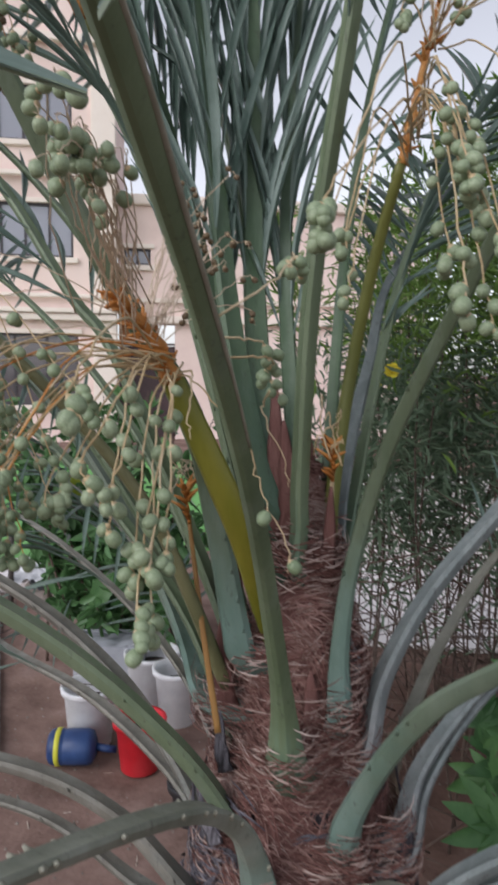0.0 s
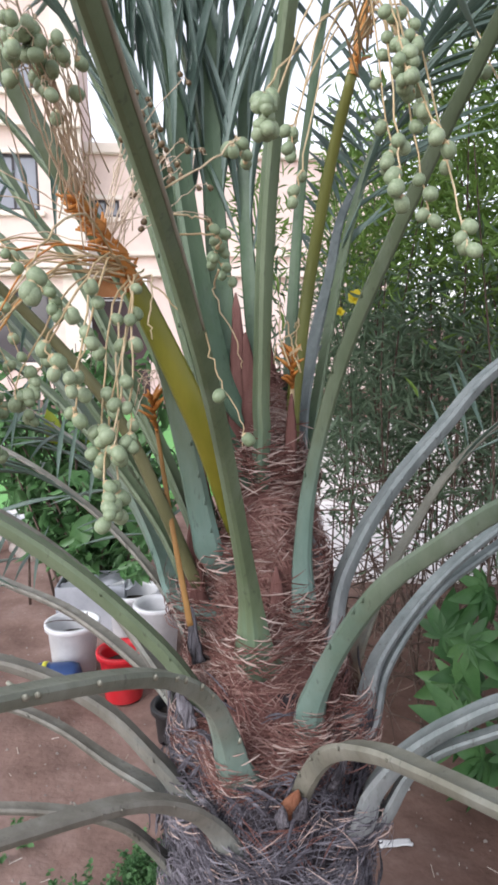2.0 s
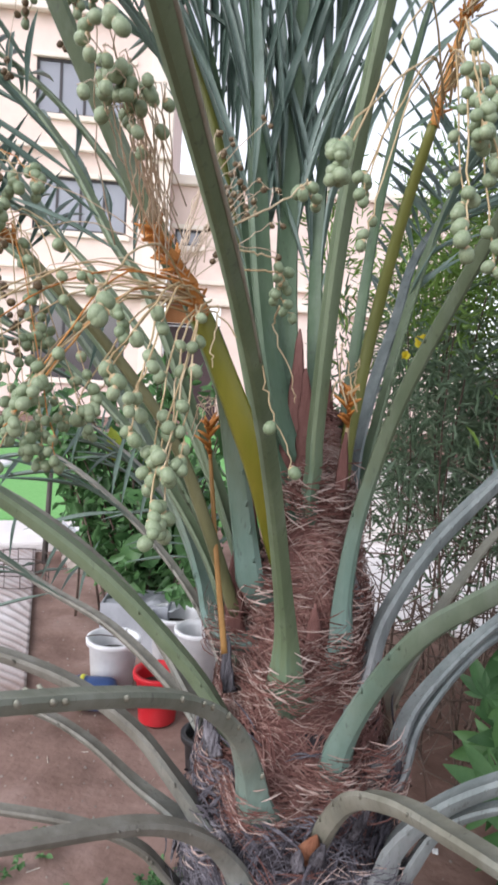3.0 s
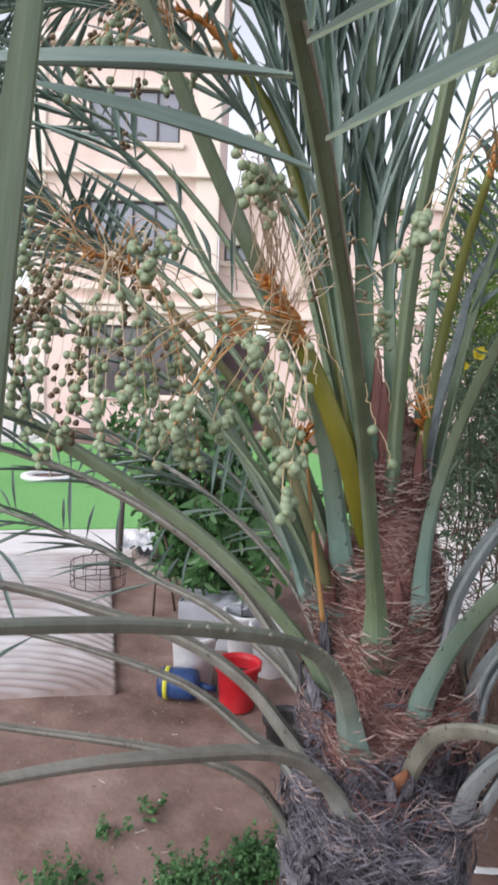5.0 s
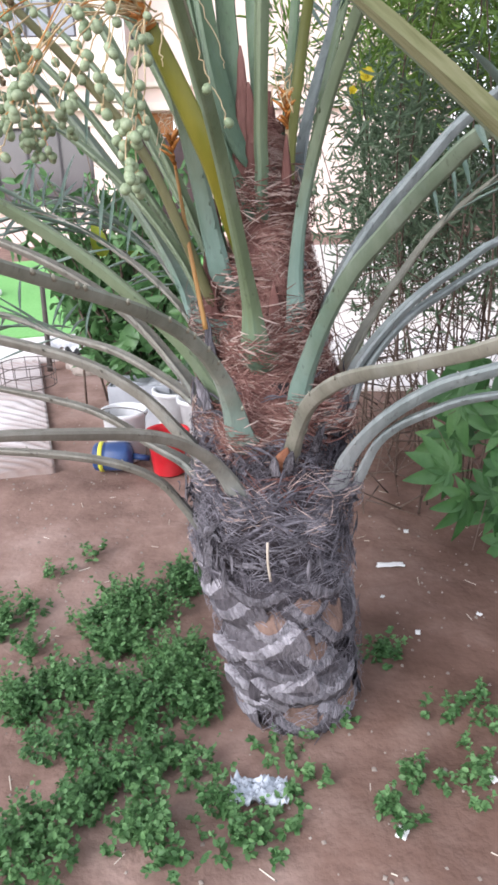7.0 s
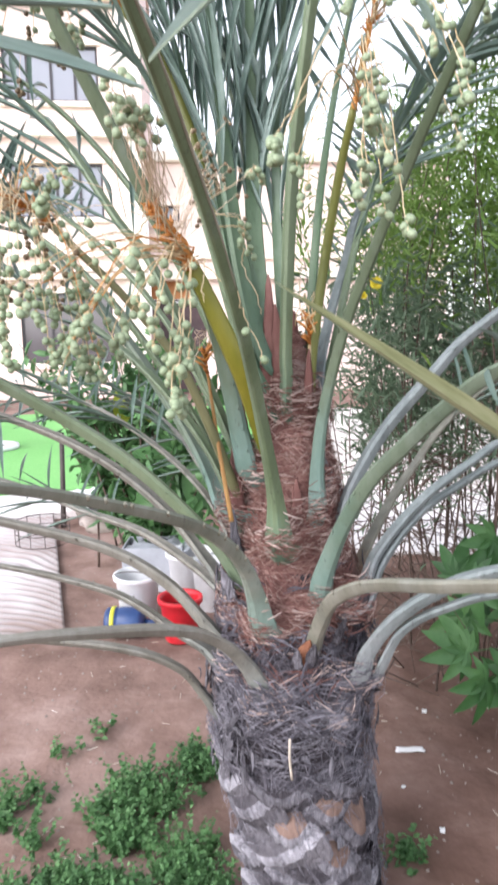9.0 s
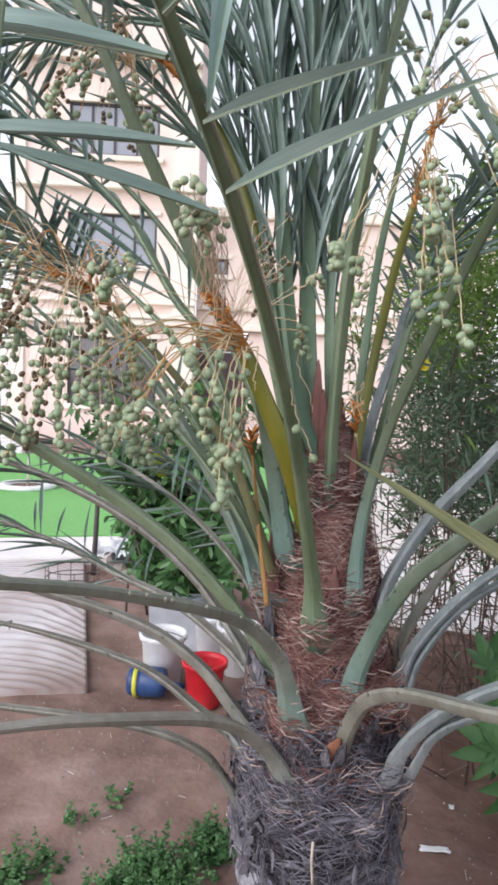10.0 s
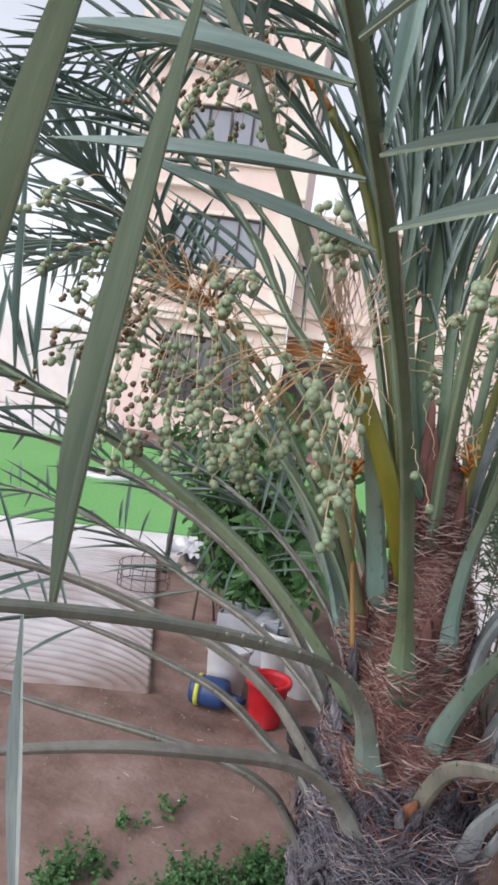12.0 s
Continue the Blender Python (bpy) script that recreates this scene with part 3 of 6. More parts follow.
def build_bounds():
    w = mesh_object("wall_garden", blocks((-30, -10.4, 16.4, 16.65, 0, 2.5), bevel=0.02), WHITEWALL, False)
    tagged(w, "pale rendered boundary wall at the far side of the lawn", "wall", kind="structure")
    w = mesh_object("wall_hedge", blocks((-0.45, 14, 5.6, 5.8, 0, 0.85), bevel=0.02), WHITEWALL, False)
    tagged(w, "low pale rendered wall behind the hedge", "wall", kind="structure")
    p = mesh_object("path_hedge", blocks((-0.2, 14, 3.4, 5.59, -0.1, 0.03), bevel=0.01), CONCRETE, False)
    tagged(p, "pale concrete path behind the hedge", "path", kind="structure")


build_bounds()


# ---- the date palm ----
palm = empty("date_palm", "young date palm with waxy grey-green fronds and unripe fruit", "palm tree")
rnd = random.Random(7)


def trunk_radius(z):
    """Radius of the stem at height z."""
    table = ((-0.1, 0.165), (0.05, 0.17), (0.2, 0.185), (0.38, 0.198), (0.6, 0.207), (0.78, 0.205), (0.92, 0.185), (1.05, 0.165), (1.2, 0.138), (1.3, 0.118), (1.4, 0.096), (1.5, 0.070), (1.6, 0.042), (1.75, 0.015))
    for (a, r), (b, s) in zip(table, table[1:]):
        if z <= b:
            return r + (s - r) * (z - a) / (b - a)
    return 0.02


def stem_centre(z):
    """The stem leans sideways near the ground and back a little as it rises."""
    u = max(0.0, min(1.0, (z - 0.7) / 0.55))
    low = max(0.0, min(1.0, 1 - z / 0.62))
    return Vector((0.062 * low ** 1.3 - 0.018 * (1 - low) - 0.004 * u, 0.045 + 0.105 * u, 0))


def build_stem():
    bm = bmesh.new()
    zs = [-0.08 + 0.0215 * i for i in range(54)]
    rings = lathe(bm, [(trunk_radius(z) - 0.012, z) for z in zs], 60)
    for r in rings:
        for v in r:
            a = math.atan2(v.co.y, v.co.x)
            d = 0.014 * noise.noise(Vector((v.co.x, v.co.y, v.co.z * 2)) * 9) + 0.008 * noise.noise(v.co * 30)
            v.co += Vector((math.cos(a), math.sin(a), 0)) * d + stem_centre(v.co.z)
    part("trunk", bm, BARK, palm, "grey rough trunk ringed with old leaf bases")
    bm = bmesh.new()
    rings = lathe(bm, [(trunk_radius(z) - 0.006, z) for z in [0.90 + 0.02 * i for i in range(43)]], 44)
    for r in rings:
        for v in r:
            a = math.atan2(v.co.y, v.co.x)
            v.co += Vector((math.cos(a), math.sin(a), 0)) * 0.010 * noise.noise(v.co * 16) + stem_centre(v.co.z)
    part("fibre_sheath", bm, SHEATH, palm, "red-brown fibrous sheath round the growing point")


build_stem()


def boot_mesh(seed):
    """An old cut leaf base: a thick scale with a pale worn margin and a slanting oval cut face."""
    r = random.Random(seed)
    bm = bmesh.new()
    n = 23
    rows = []
    table = ((-0.085, 0.000, 0.095, 0.020), (-0.055, 0.022, 0.100, 0.026), (-0.030, 0.042, 0.098, 0.030), (-0.010, 0.050, 0.090, 0.032), (-0.004, 0.046, 0.070, 0.020), (0.018, 0.036, 0.056, 0.024), (0.036, 0.016, 0.044, 0.020), (0.050, -0.010, 0.034, 0.010))
    for j, (v, out, wide, sag) in enumerate(table):
        row = []
        for k in range(n):
            s = -1 + 2 * k / (n - 1)
            bulge = 1 - abs(s) ** 2.4
            row.append(bm.verts.new((wide * s, out * bulge - 0.012 * s * s + (0.006 if j < 4 else 0.002) * r.uniform(-1, 1), v + sag * (1.6 * abs(s) ** 1.7 - 0.7) + (0.007 if j < 4 else 0.002) * r.uniform(-1, 1))))
        rows.append(row)
    for j, (a, b) in enumerate(zip(rows, rows[1:])):
        for k in range(n - 1):
            bm.faces.new((a[k], a[k + 1], b[k + 1], b[k])).material_index = (0, 0, 2, 2, 1, 1, 1)[j] if seed % 5 in (0, 2, 4) else (0, 0, 2, 2, 0, 0, 0)[j]
    me = bpy.data.meshes.new("leaf_base")
    bm.normal_update()
    bm.to_mesh(me)
    bm.free()
    for m in (BOOT, CUTFACE, BOOTRIM):
        me.materials.append(m)
    me.polygons.foreach_set("use_smooth", [True] * len(me.polygons))
    return me


def build_boots():
    shapes = [boot_mesh(i) for i in range(5)]
    for i in range(40):
        z = 0.03 + 0.0142 * i
        a = radians(137.5 * i + 8 + rnd.uniform(-14, 14))
        z += rnd.uniform(-0.025, 0.025)
        r = trunk_radius(z) - rnd.uniform(0.008, 0.026)
        if -155 < math.degrees((a + math.pi) % (2 * math.pi) - math.pi) < -22 and 0.12 < z < 0.56:
            continue
        ob = new("leaf_base", shapes[i % 5])
        ob.parent = palm
        ob.matrix_basis = Matrix.Translation(stem_centre(z) + Vector((r * math.cos(a), r * math.sin(a), z))) @ pose(0, 0, 0, rnd.uniform(-14, 6), rnd.uniform(-22, 22), math.degrees(a) - 90) @ Matrix.Diagonal((rnd.uniform(1.0, 1.4), rnd.uniform(0.6, 0.95), rnd.uniform(0.85, 1.2), 1))
    # the stumps on the side of the path: bearing, height, shape, slant, width
    for bearing, z, kind, slant, wide in ((-92, 0.42, 0, 10, 0.82), (-110, 0.35, 1, 24, 1.6), (-80, 0.285, 3, 4, 1.35), (-60, 0.475, 2, -8, 0.78), (-37, 0.385, 4, -18, 0.72), (-60, 0.325, 2, -14, 0.8), (-128, 0.46, 1, 22, 1.2), (-96, 0.535, 3, 6, 1.1), (-138, 0.30, 3, 26, 1.3), (-106, 0.225, 1, 14, 1.5),
                                          (-74, 0.205, 3, -6, 1.5), (-46, 0.21, 1, -16, 1.2), (-40, 0.53, 1, -16, 1.1), (-150, 0.50, 3, 20, 1.1), (-128, 0.16, 1, 16, 1.2)):
        a = radians(bearing)
        r = trunk_radius(z) - 0.012
        ob = new("leaf_base", shapes[kind])
        ob.parent = palm
        ob.matrix_basis = Matrix.Translation(stem_centre(z) + Vector((r * math.cos(a), r * math.sin(a), z))) @ pose(0, 0, 0, -6, slant, bearing - 90) @ Matrix.Diagonal((wide, 0.85, 1.0, 1))


build_boots()


def fibre_mat(name, mat, z0, z1, count, seed, label, long=(0.04, 0.13), lift=(0.0, 0.02), wide=(0.0012, 0.0035), lean=0.5, bundle=9):
    """Loose fibres wound round the stem: thin bent strips."""
    r = random.Random(seed)
    verts, faces = [], []
    left = 0
    for _ in range(count):
        if left <= 0:
            z1st, a1st, lean1, out1, curl1, left = r.uniform(z0, z1), r.uniform(-math.pi, math.pi), r.gauss(0, lean), r.uniform(*lift), r.uniform(-0.3, 1.0) * 0.010, r.randint(3, bundle)
        left -= 1
        z, a = z1st + r.gauss(0, 0.012), a1st + r.gauss(0, 0.10)
        length, w = r.uniform(*long), r.uniform(*wide)
        tilt = lean1 + r.gauss(0, 0.13)
        out = out1 + r.uniform(-0.003, 0.003)
        curl = curl1
        k0 = len(verts)
        for j in range(5):
            s = (j / 4 - 0.5) * length
            zz = z + s * math.sin(tilt) - 0.25 * s * s / length
            rr = trunk_radius(zz) + out + curl * (2 * j / 4 - 1) ** 2
            aa = a + s * math.cos(tilt) / max(rr, 0.03)
            c = Vector((rr * math.cos(aa), rr * math.sin(aa), zz)) + stem_centre(zz)
            n = Vector((math.cos(aa), math.sin(aa), 0))
            t = Vector((-math.sin(aa) * math.cos(tilt), math.cos(aa) * math.cos(tilt), math.sin(tilt)))
            s2 = n.cross(t)
            e = w * (1 - 0.7 * (2 * j / 4 - 1) ** 2)
            verts += [c + s2 * e, c + n * e * 0.8, c - s2 * e]
        for j in range(4):
            b = k0 + 3 * j
            faces += [(b, b + 3, b + 4, b + 1), (b + 1, b + 4, b + 5, b + 2)]
    ob = quads_object(name, verts, faces, mat)
    ob.parent = palm
    return tagged(ob, label, kind="stuff")


fibre_mat("fibre_wrap", FIBRE, 0.90, 1.66, 5200, 1, "red-brown matted fibres", long=(0.03, 0.10), lift=(-0.004, 0.010), wide=(0.0007, 0.0020), lean=0.45)
fibre_mat("fibre_wrap", PALEFIBRE, 1.0, 1.62, 2600, 2, "pale tan loose fibres", long=(0.015, 0.05), lift=(0.003, 0.014), wide=(0.0005, 0.0011), lean=0.45)
fibre_mat("fibre_wrap", GREYFIBRE, 0.52, 0.93, 4200, 3, "grey weathered fibres", long=(0.03, 0.12), lift=(-0.004, 0.02), wide=(0.0006, 0.002), lean=0.7)
fibre_mat("fibre_wrap", SHEATH, 0.78, 1.08, 900, 5, "dull brown fibres", long=(0.03, 0.1), lift=(-0.002, 0.018), wide=(0.0006, 0.002), lean=0.7)
fibre_mat("fibre_wrap", PALEFIBRE, 0.72, 1.0, 140, 6, "pale broken fibres", long=(0.03, 0.1), lift=(0.004, 0.024), wide=(0.0006, 0.0014), lean=0.8, bundle=4)
fibre_mat("fibre_wrap", GREYFIBRE, 0.02, 0.60, 2400, 4, "grey weathered fibres", long=(0.02, 0.09), lift=(0.000, 0.032), wide=(0.0004, 0.0015), lean=1.2, bundle=6)
fibre_mat("fibre_wrap", BOOTRIM, 0.50, 1.06, 200, 7, "torn pale-grey sheath scraps", long=(0.03, 0.09), lift=(0.006, 0.045), wide=(0.002, 0.008), lean=1.0, bundle=4)
fibre_mat("fibre_wrap", GREYFIBRE, 0.56, 1.06, 420, 8, "ragged grey sheath scraps", long=(0.03, 0.10), lift=(0.004, 0.05), wide=(0.001, 0.006), lean=1.1, bundle=5)


def bract(points, w, skin, label, flat=0.10):
    """A thin tapering sheath blade standing on the stem."""
    line = smooth_line(points, 14)
    d = line[-1] - line[0]
    bm = bmesh.new()
    side = Vector((1.0, 0.15, 0))

    def section(i):
        u = i / 14
        k = w / 2 * (1 - u ** 3.5) * (1 + 0.35 * noise.noise(line[i] * 40)) + 0.002
        return [(k, 0), (0.5 * k, flat * k * 0.9), (-0.5 * k, flat * k * 0.9), (-k, 0), (-0.5 * k, -flat * k), (0.5 * k, -flat * k)]

    sweep(bm, line, section, side)
    return part("bract", bm, skin, palm, label)


for pts, w in (([(0.022, 0.095, 1.42), (0.028, 0.075, 1.52), (0.030, 0.070, 1.64)], 0.027), ([(-0.085, 0.075, 1.45), (-0.075, 0.095, 1.62), (-0.085, 0.14, 1.84)], 0.05), ([(-0.045, 0.07, 1.5), (-0.05, 0.09, 1.62), (-0.065, 0.12, 1.76)], 0.04),
               ([(-0.165, 0.05, 1.2), (-0.168, 0.045, 1.28), (-0.172, 0.06, 1.40)], 0.04), ([(0.0, 0.004, 1.14), (0.003, 0.006, 1.22), (0.0, 0.02, 1.30)], 0.034), ([(-0.15, 0.07, 1.35), (-0.16, 0.08, 1.45), (-0.18, 0.1, 1.54)], 0.035)):
    bract(pts, w, SHEATH, "red-brown papery bract", 0.06)
for pts, w in (([(-0.165, -0.055, 0.99), (-0.175, -0.06, 1.03), (-0.19, -0.07, 1.08)], 0.028), ([(0.155, -0.03, 0.92), (0.17, -0.035, 0.97), (0.19, -0.03, 1.03)], 0.03), ([(0.05, -0.135, 0.86), (0.052, -0.15, 0.89), (0.06, -0.16, 0.925)], 0.026),
               ([(0.02, -0.145, 0.85), (0.015, -0.155, 0.88), (0.018, -0.165, 0.91)], 0.022), ([(-0.155, 0.0, 1.10), (-0.165, -0.005, 1.15), (-0.168, 0.0, 1.22)], 0.026), ([(0.11, -0.10, 0.90), (0.12, -0.115, 0.94), (0.135, -0.12, 0.98)], 0.02)):
    bract(pts, w, BOOTRIM, "dry greyish papery bract")
bract([(0.020, -0.118, 0.850), (0.032, -0.138, 0.885), (0.046, -0.138, 0.925)], 0.040, TORN, "torn orange-brown leaf base", 0.3)
stick_bm = bmesh.new()
tube(stick_bm, smooth_line([(0.004, -0.19, 0.575), (0.0, -0.205, 0.64), (0.002, -0.215, 0.70)], 6), 0.0035, 5)
part("straw", stick_bm, STRAW, palm, "pale upright straw")


# ---- fronds ----
def blade_mesh(name, mat, droop, fold, seed, rib=False):
    """A folded leaflet of unit length along x, unit width along y."""
    bm = bmesh.new()
    n = 9
    rows = []
    for i in range(n + 1):
        u = i / n
        w = 0.5 * min(1.0, 0.15 + 2.3 * u) * (1 - max(0.0, (u - 0.35) / 0.65) ** 2.2) + 0.01
        z = -droop * u * u
        rows.append([bm.verts.new((u, w * math.cos(fold), z + 0.0)), bm.verts.new((u, 0.0, z - 0.0)), bm.verts.new((u, -w * math.cos(fold), z))])
        for k in (0, 2):
            rows[-1][k].co.z += 0.062 * math.sin(fold) * min(1.0, 0.15 + 2.3 * u) * (1 - u ** 2)
    for a, b in zip(rows, rows[1:]):
        bm.faces.new((a[0], a[1], b[1], b[0]))
        bm.faces.new((a[1], a[2], b[2], b[1]))
    if rib:
        for side in (1, -1):
            up = [[bm.verts.new((q[1].co.x, y * (1 - 0.8 * q[1].co.x), q[1].co.z + side * z * (1 - 0.8 * q[1].co.x))) for y, z in ((0.07, 0.0), (0.0, 0.006), (-0.07, 0.0))] for q in rows]
            for a, b in zip(up, up[1:]):
                for k in (0, 1):
                    bm.faces.new((a[k], a[k + 1], b[k + 1], b[k])).material_index = 1
    me = bpy.data.meshes.new(name)
    bm.normal_update()
    bm.to_mesh(me)
    bm.free()
    me.materials.append(mat)
    if rib:
        me.materials.append(MIDRIB)
    return me


NEARBLADES = [blade_mesh("broad_leaflet", NEARLEAFLET, d, f, i, True) for i, (d, f) in enumerate(((0.02, 0.75), (0.02, 0.32)))]
BLADES = [blade_mesh("leaflet", LEAFLET, d, f, i) for i, (d, f) in enumerate(((0.02, 0.6), (0.07, 0.8), (0.14, 0.7)))]
OLIVEBLADES = [blade_mesh("olive_leaflet", OLIVELEAFLET, 0.03, 0.75, 4, True)]
NEARGREEN = [blade_mesh("broad_leaflet", GREENLEAFLET, 0.02, 0.75, 6, True)]
SKYLITBLADES = [blade_mesh("skylit_leaflet", SKYLITLEAFLET, 0.03, 0.5, 3)]
DRYBLADES = [blade_mesh("dry_leaflet", DRYLEAFLET, d, 0.7, 9, True) for d in (0.03, 0.1)]
UNITS = []
for b in BLADES:
    v = np.empty(len(b.vertices) * 3)
    b.vertices.foreach_get("co", v)
    UNITS.append((v.reshape(-1, 3), np.array([list(p.vertices) for p in b.polygons])))


def blade_pose(base, way, up, length, width):
    x = way.normalized()
    y = up.cross(x).normalized()
    z = x.cross(y)
    m = Matrix((x * length, y * width, z * length)).transposed().to_4x4()
    m.translation = base
    return m


def single_blade(parent, base, way, up, length, width, shape=0, meshes=None):
    ob = new("leaflet", (meshes or BLADES)[shape])
    ob.parent = parent
    ob.matrix_basis = blade_pose(Vector(base), Vector(way), Vector(up), length, width)
    return ob


FEET = []


def frond(points, w0, w1, skin, label="", leaves=None, single=False, seed=0, spines=(0.12, 0.75), flat=0.70, n=44, end=0.25, flare=0.16, power=1.5):
    """One leaf of the palm: a swept stalk with short thorns, and leaflets from leaves = (start, spacing, length, angle, raise) along it."""
    r = random.Random(seed)
    foot = Vector(points[0])
    FEET.append((foot, w0))
    below = foot + (foot - Vector(points[1])).normalized() * 0.05
    points = [below.lerp(stem_centre(below.z) + Vector((0, 0, below.z)), 0.42), *points]
    line = smooth_line(points, n)
    run = lengths(line)
    total = run[-1]
    d = line[-1] - line[0]
    side = Vector((d.y, -d.x, 0)).normalized()

    def width(s):
        return (w1 + (w0 - w1) * math.exp(-(s / flare) ** 1.4)) * (1 - (1 - end) * (s / total) ** power)

    def section(i):
        w, h = width(run[i]) / 2, width(run[i]) / 2 * (flat + 0.25 * min(1, run[i] / 0.5))
        k = 1 + 0.03 * noise.noise(line[i] * 18)
        g = 0.34 + 0.4 * max(0.0, 1 - run[i] / 0.25)
        return [(w * k, 0.10 * h), (0.82 * w, 0.48 * h), (0.28 * w, g * h), (-0.28 * w, g * h), (-0.82 * w, 0.48 * h), (-w * k, 0.10 * h), (-0.72 * w, -0.55 * h), (-0.22 * w, -1.0 * h), (0.22 * w, -1.0 * h), (0.72 * w, -0.55 * h)]

    bm = bmesh.new()
    sweep(bm, line, section, side)
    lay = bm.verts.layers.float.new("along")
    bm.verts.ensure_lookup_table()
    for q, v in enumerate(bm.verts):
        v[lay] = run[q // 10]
    bm.verts.index_update()
    for e in bm.edges:
        a, b = sorted(v.index for v in e.verts)
        if b - a == 10 and a % 10 in (0, 1, 4, 5, 7, 8):
            e.smooth = False

    def place(s):
        i = min(range(len(run) - 1), key=lambda k: abs(run[k] - s))
        t = (line[i + 1] - line[max(0, i - 1)]).normalized()
        c = line[i] + (line[i + 1] - line[i]) * max(0.0, min(1.0, (s - run[i]) / max(1e-6, run[i + 1] - run[i])))
        sd = (side - t * side.dot(t)).normalized()
        return c, t, sd, sd.cross(t)

    s = spines[0]
    while s < min(spines[1], total * 0.6):
        for k in (1, -1):
            if r.random() < (0.7 if spines[1] > 1 else 0.42):
                c, t, sd, o = place(s + r.uniform(-0.01, 0.01))
                w = width(s)
                b = c + sd * k * w * 0.46
                tip = b + (t * 0.35 + sd * k * 0.55 + Vector((0, 0, 1)) * r.uniform(0.4, 0.9)).normalized() * r.uniform(0.006, 0.013)
                known = len(bm.verts)
                tube(bm, [b - t * 0.004, (b + tip) / 2, tip], lambda u: (0.0046 if spines[1] > 1 else 0.0031) * (1 - 0.55 * u), 5, 1 if spines[1] > 1 else 0)
                bm.verts.ensure_lookup_table()
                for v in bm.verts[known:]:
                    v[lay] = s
        s += r.uniform(0.03, 0.12)
    st = part("frond", bm, [skin, THORN], palm, label)
    if leaves:
        start, gap, size, angle, lift = leaves
        s, k = start, 1
        vs, fs, base = [], [], 0
        while s < total - 0.02:
            c, t, sd, o = place(s)
            u = (s - start) / max(0.01, total - start)
            ln = size * (0.62 + 0.6 * u if u < 0.5 else 0.92 - 0.55 * (u - 0.5) * 2 * 0.6) * r.uniform(0.85, 1.12)
            a = radians(angle * (1.1 - 0.45 * u) + r.uniform(-8, 8))
            b = radians(lift + r.choice((-28, 5, 34)) + r.uniform(-10, 10))
            way = t * math.cos(a) + (sd * k * math.cos(b) + o * math.sin(b)) * math.sin(a)
            root = c + sd * k * width(s) * 0.4 + o * width(s) * 0.1
            up = o * math.cos(b) - sd * k * math.sin(b)
            wd = min(0.034, ln * r.uniform(0.046, 0.062)) if ln > 0.3 else r.uniform(0.015, 0.020)
            pick = r.randrange(3)
            if single:
                single_blade(st, root, way, up, ln, wd, pick)
            else:
                m = np.array(blade_pose(root, way, up, ln, wd))
                cv, cf = UNITS[pick]
                vs.append(cv @ m[:3, :3].T + m[:3, 3])
                fs.append(cf + base)
                base += len(cv)
            s += gap * r.uniform(0.7, 1.3) * (0.5 if k == 1 else 1.5)
            k = -k
        if vs:
            ob = quads_object("leaflet_mass", np.concatenate(vs), np.concatenate(fs), LEAFLET)
            ob.parent = st
            tagged(ob, kind="stuff")
    return st


WAXY, MID, OLD, TAN, BEIGE, FRESH = BLUEPETIOLE, PETIOLE, GREYPETIOLE, TANPETIOLE, BEIGEPETIOLE, FRESHPETIOLE

# the frond that rises in front and bends over the path
f_front = frond([(-0.038, -0.050, 1.146), (-0.046, -0.077, 1.280), (-0.064, -0.198, 1.509), (-0.074, -0.348, 1.683), (-0.084, -0.538, 1.840), (-0.094, -0.738, 1.970), (-0.107, -1.034, 2.121), (-0.145, -1.473, 2.332), (-0.162, -1.624, 2.388)], 0.14, 0.038, FRESH, "smooth olive-green frond stalk bending over", None, seed=1, spines=(9, 9), n=64, end=0.35, power=1.0, flare=0.12)
for base, way, up, ln, wd in (((-0.075, -0.943, 1.999), (0.265, -0.448, -0.053), (0.55, -0.6, 0.55), 0.523, 0.021),
                              ((-0.083, -1.019, 2.053), (0.232, -0.318, -0.071), (0.55, -0.6, 0.55), 0.4, 0.021),
                              ((-0.095, -0.904, 1.982), (-0.295, -0.081, 0.081), (0.0, -0.75, 0.6), 0.316, 0.033),
                              ((-0.099, -0.996, 2.035), (-0.377, -0.029, 0.032), (0.0, -0.75, 0.6), 0.379, 0.034),
                              ((-0.102, -1.089, 2.09), (-0.498, 0.209, 0.19), (0.0, -0.8, 0.55), 0.573, 0.04),
                              ((-0.110, -1.17, 2.125), (-0.95, -0.05, 0.3), (0.0, -0.8, 0.5), 0.5, 0.034),
                              ((-0.095, -1.12, 2.115), (0.75, -0.5, 0.25), (0.1, -0.5, 0.8), 0.5, 0.031),
                              ((-0.11, -1.24, 2.17), (-0.95, -0.15, 0.2), (0.0, -0.8, 0.5), 0.5, 0.034),
                              ((-0.10, -1.24, 2.17), (0.8, -0.4, 0.4), (0.1, -0.6, 0.7), 0.5, 0.032),
                              ((-0.084, -1.0, 2.07), (-0.03, 0.42, 0.9), (0.1, -0.9, 0.3), 0.42, 0.034)):
    single_blade(f_front, base, way, up, ln, wd, 1 if wd < 0.022 else 0, NEARBLADES)

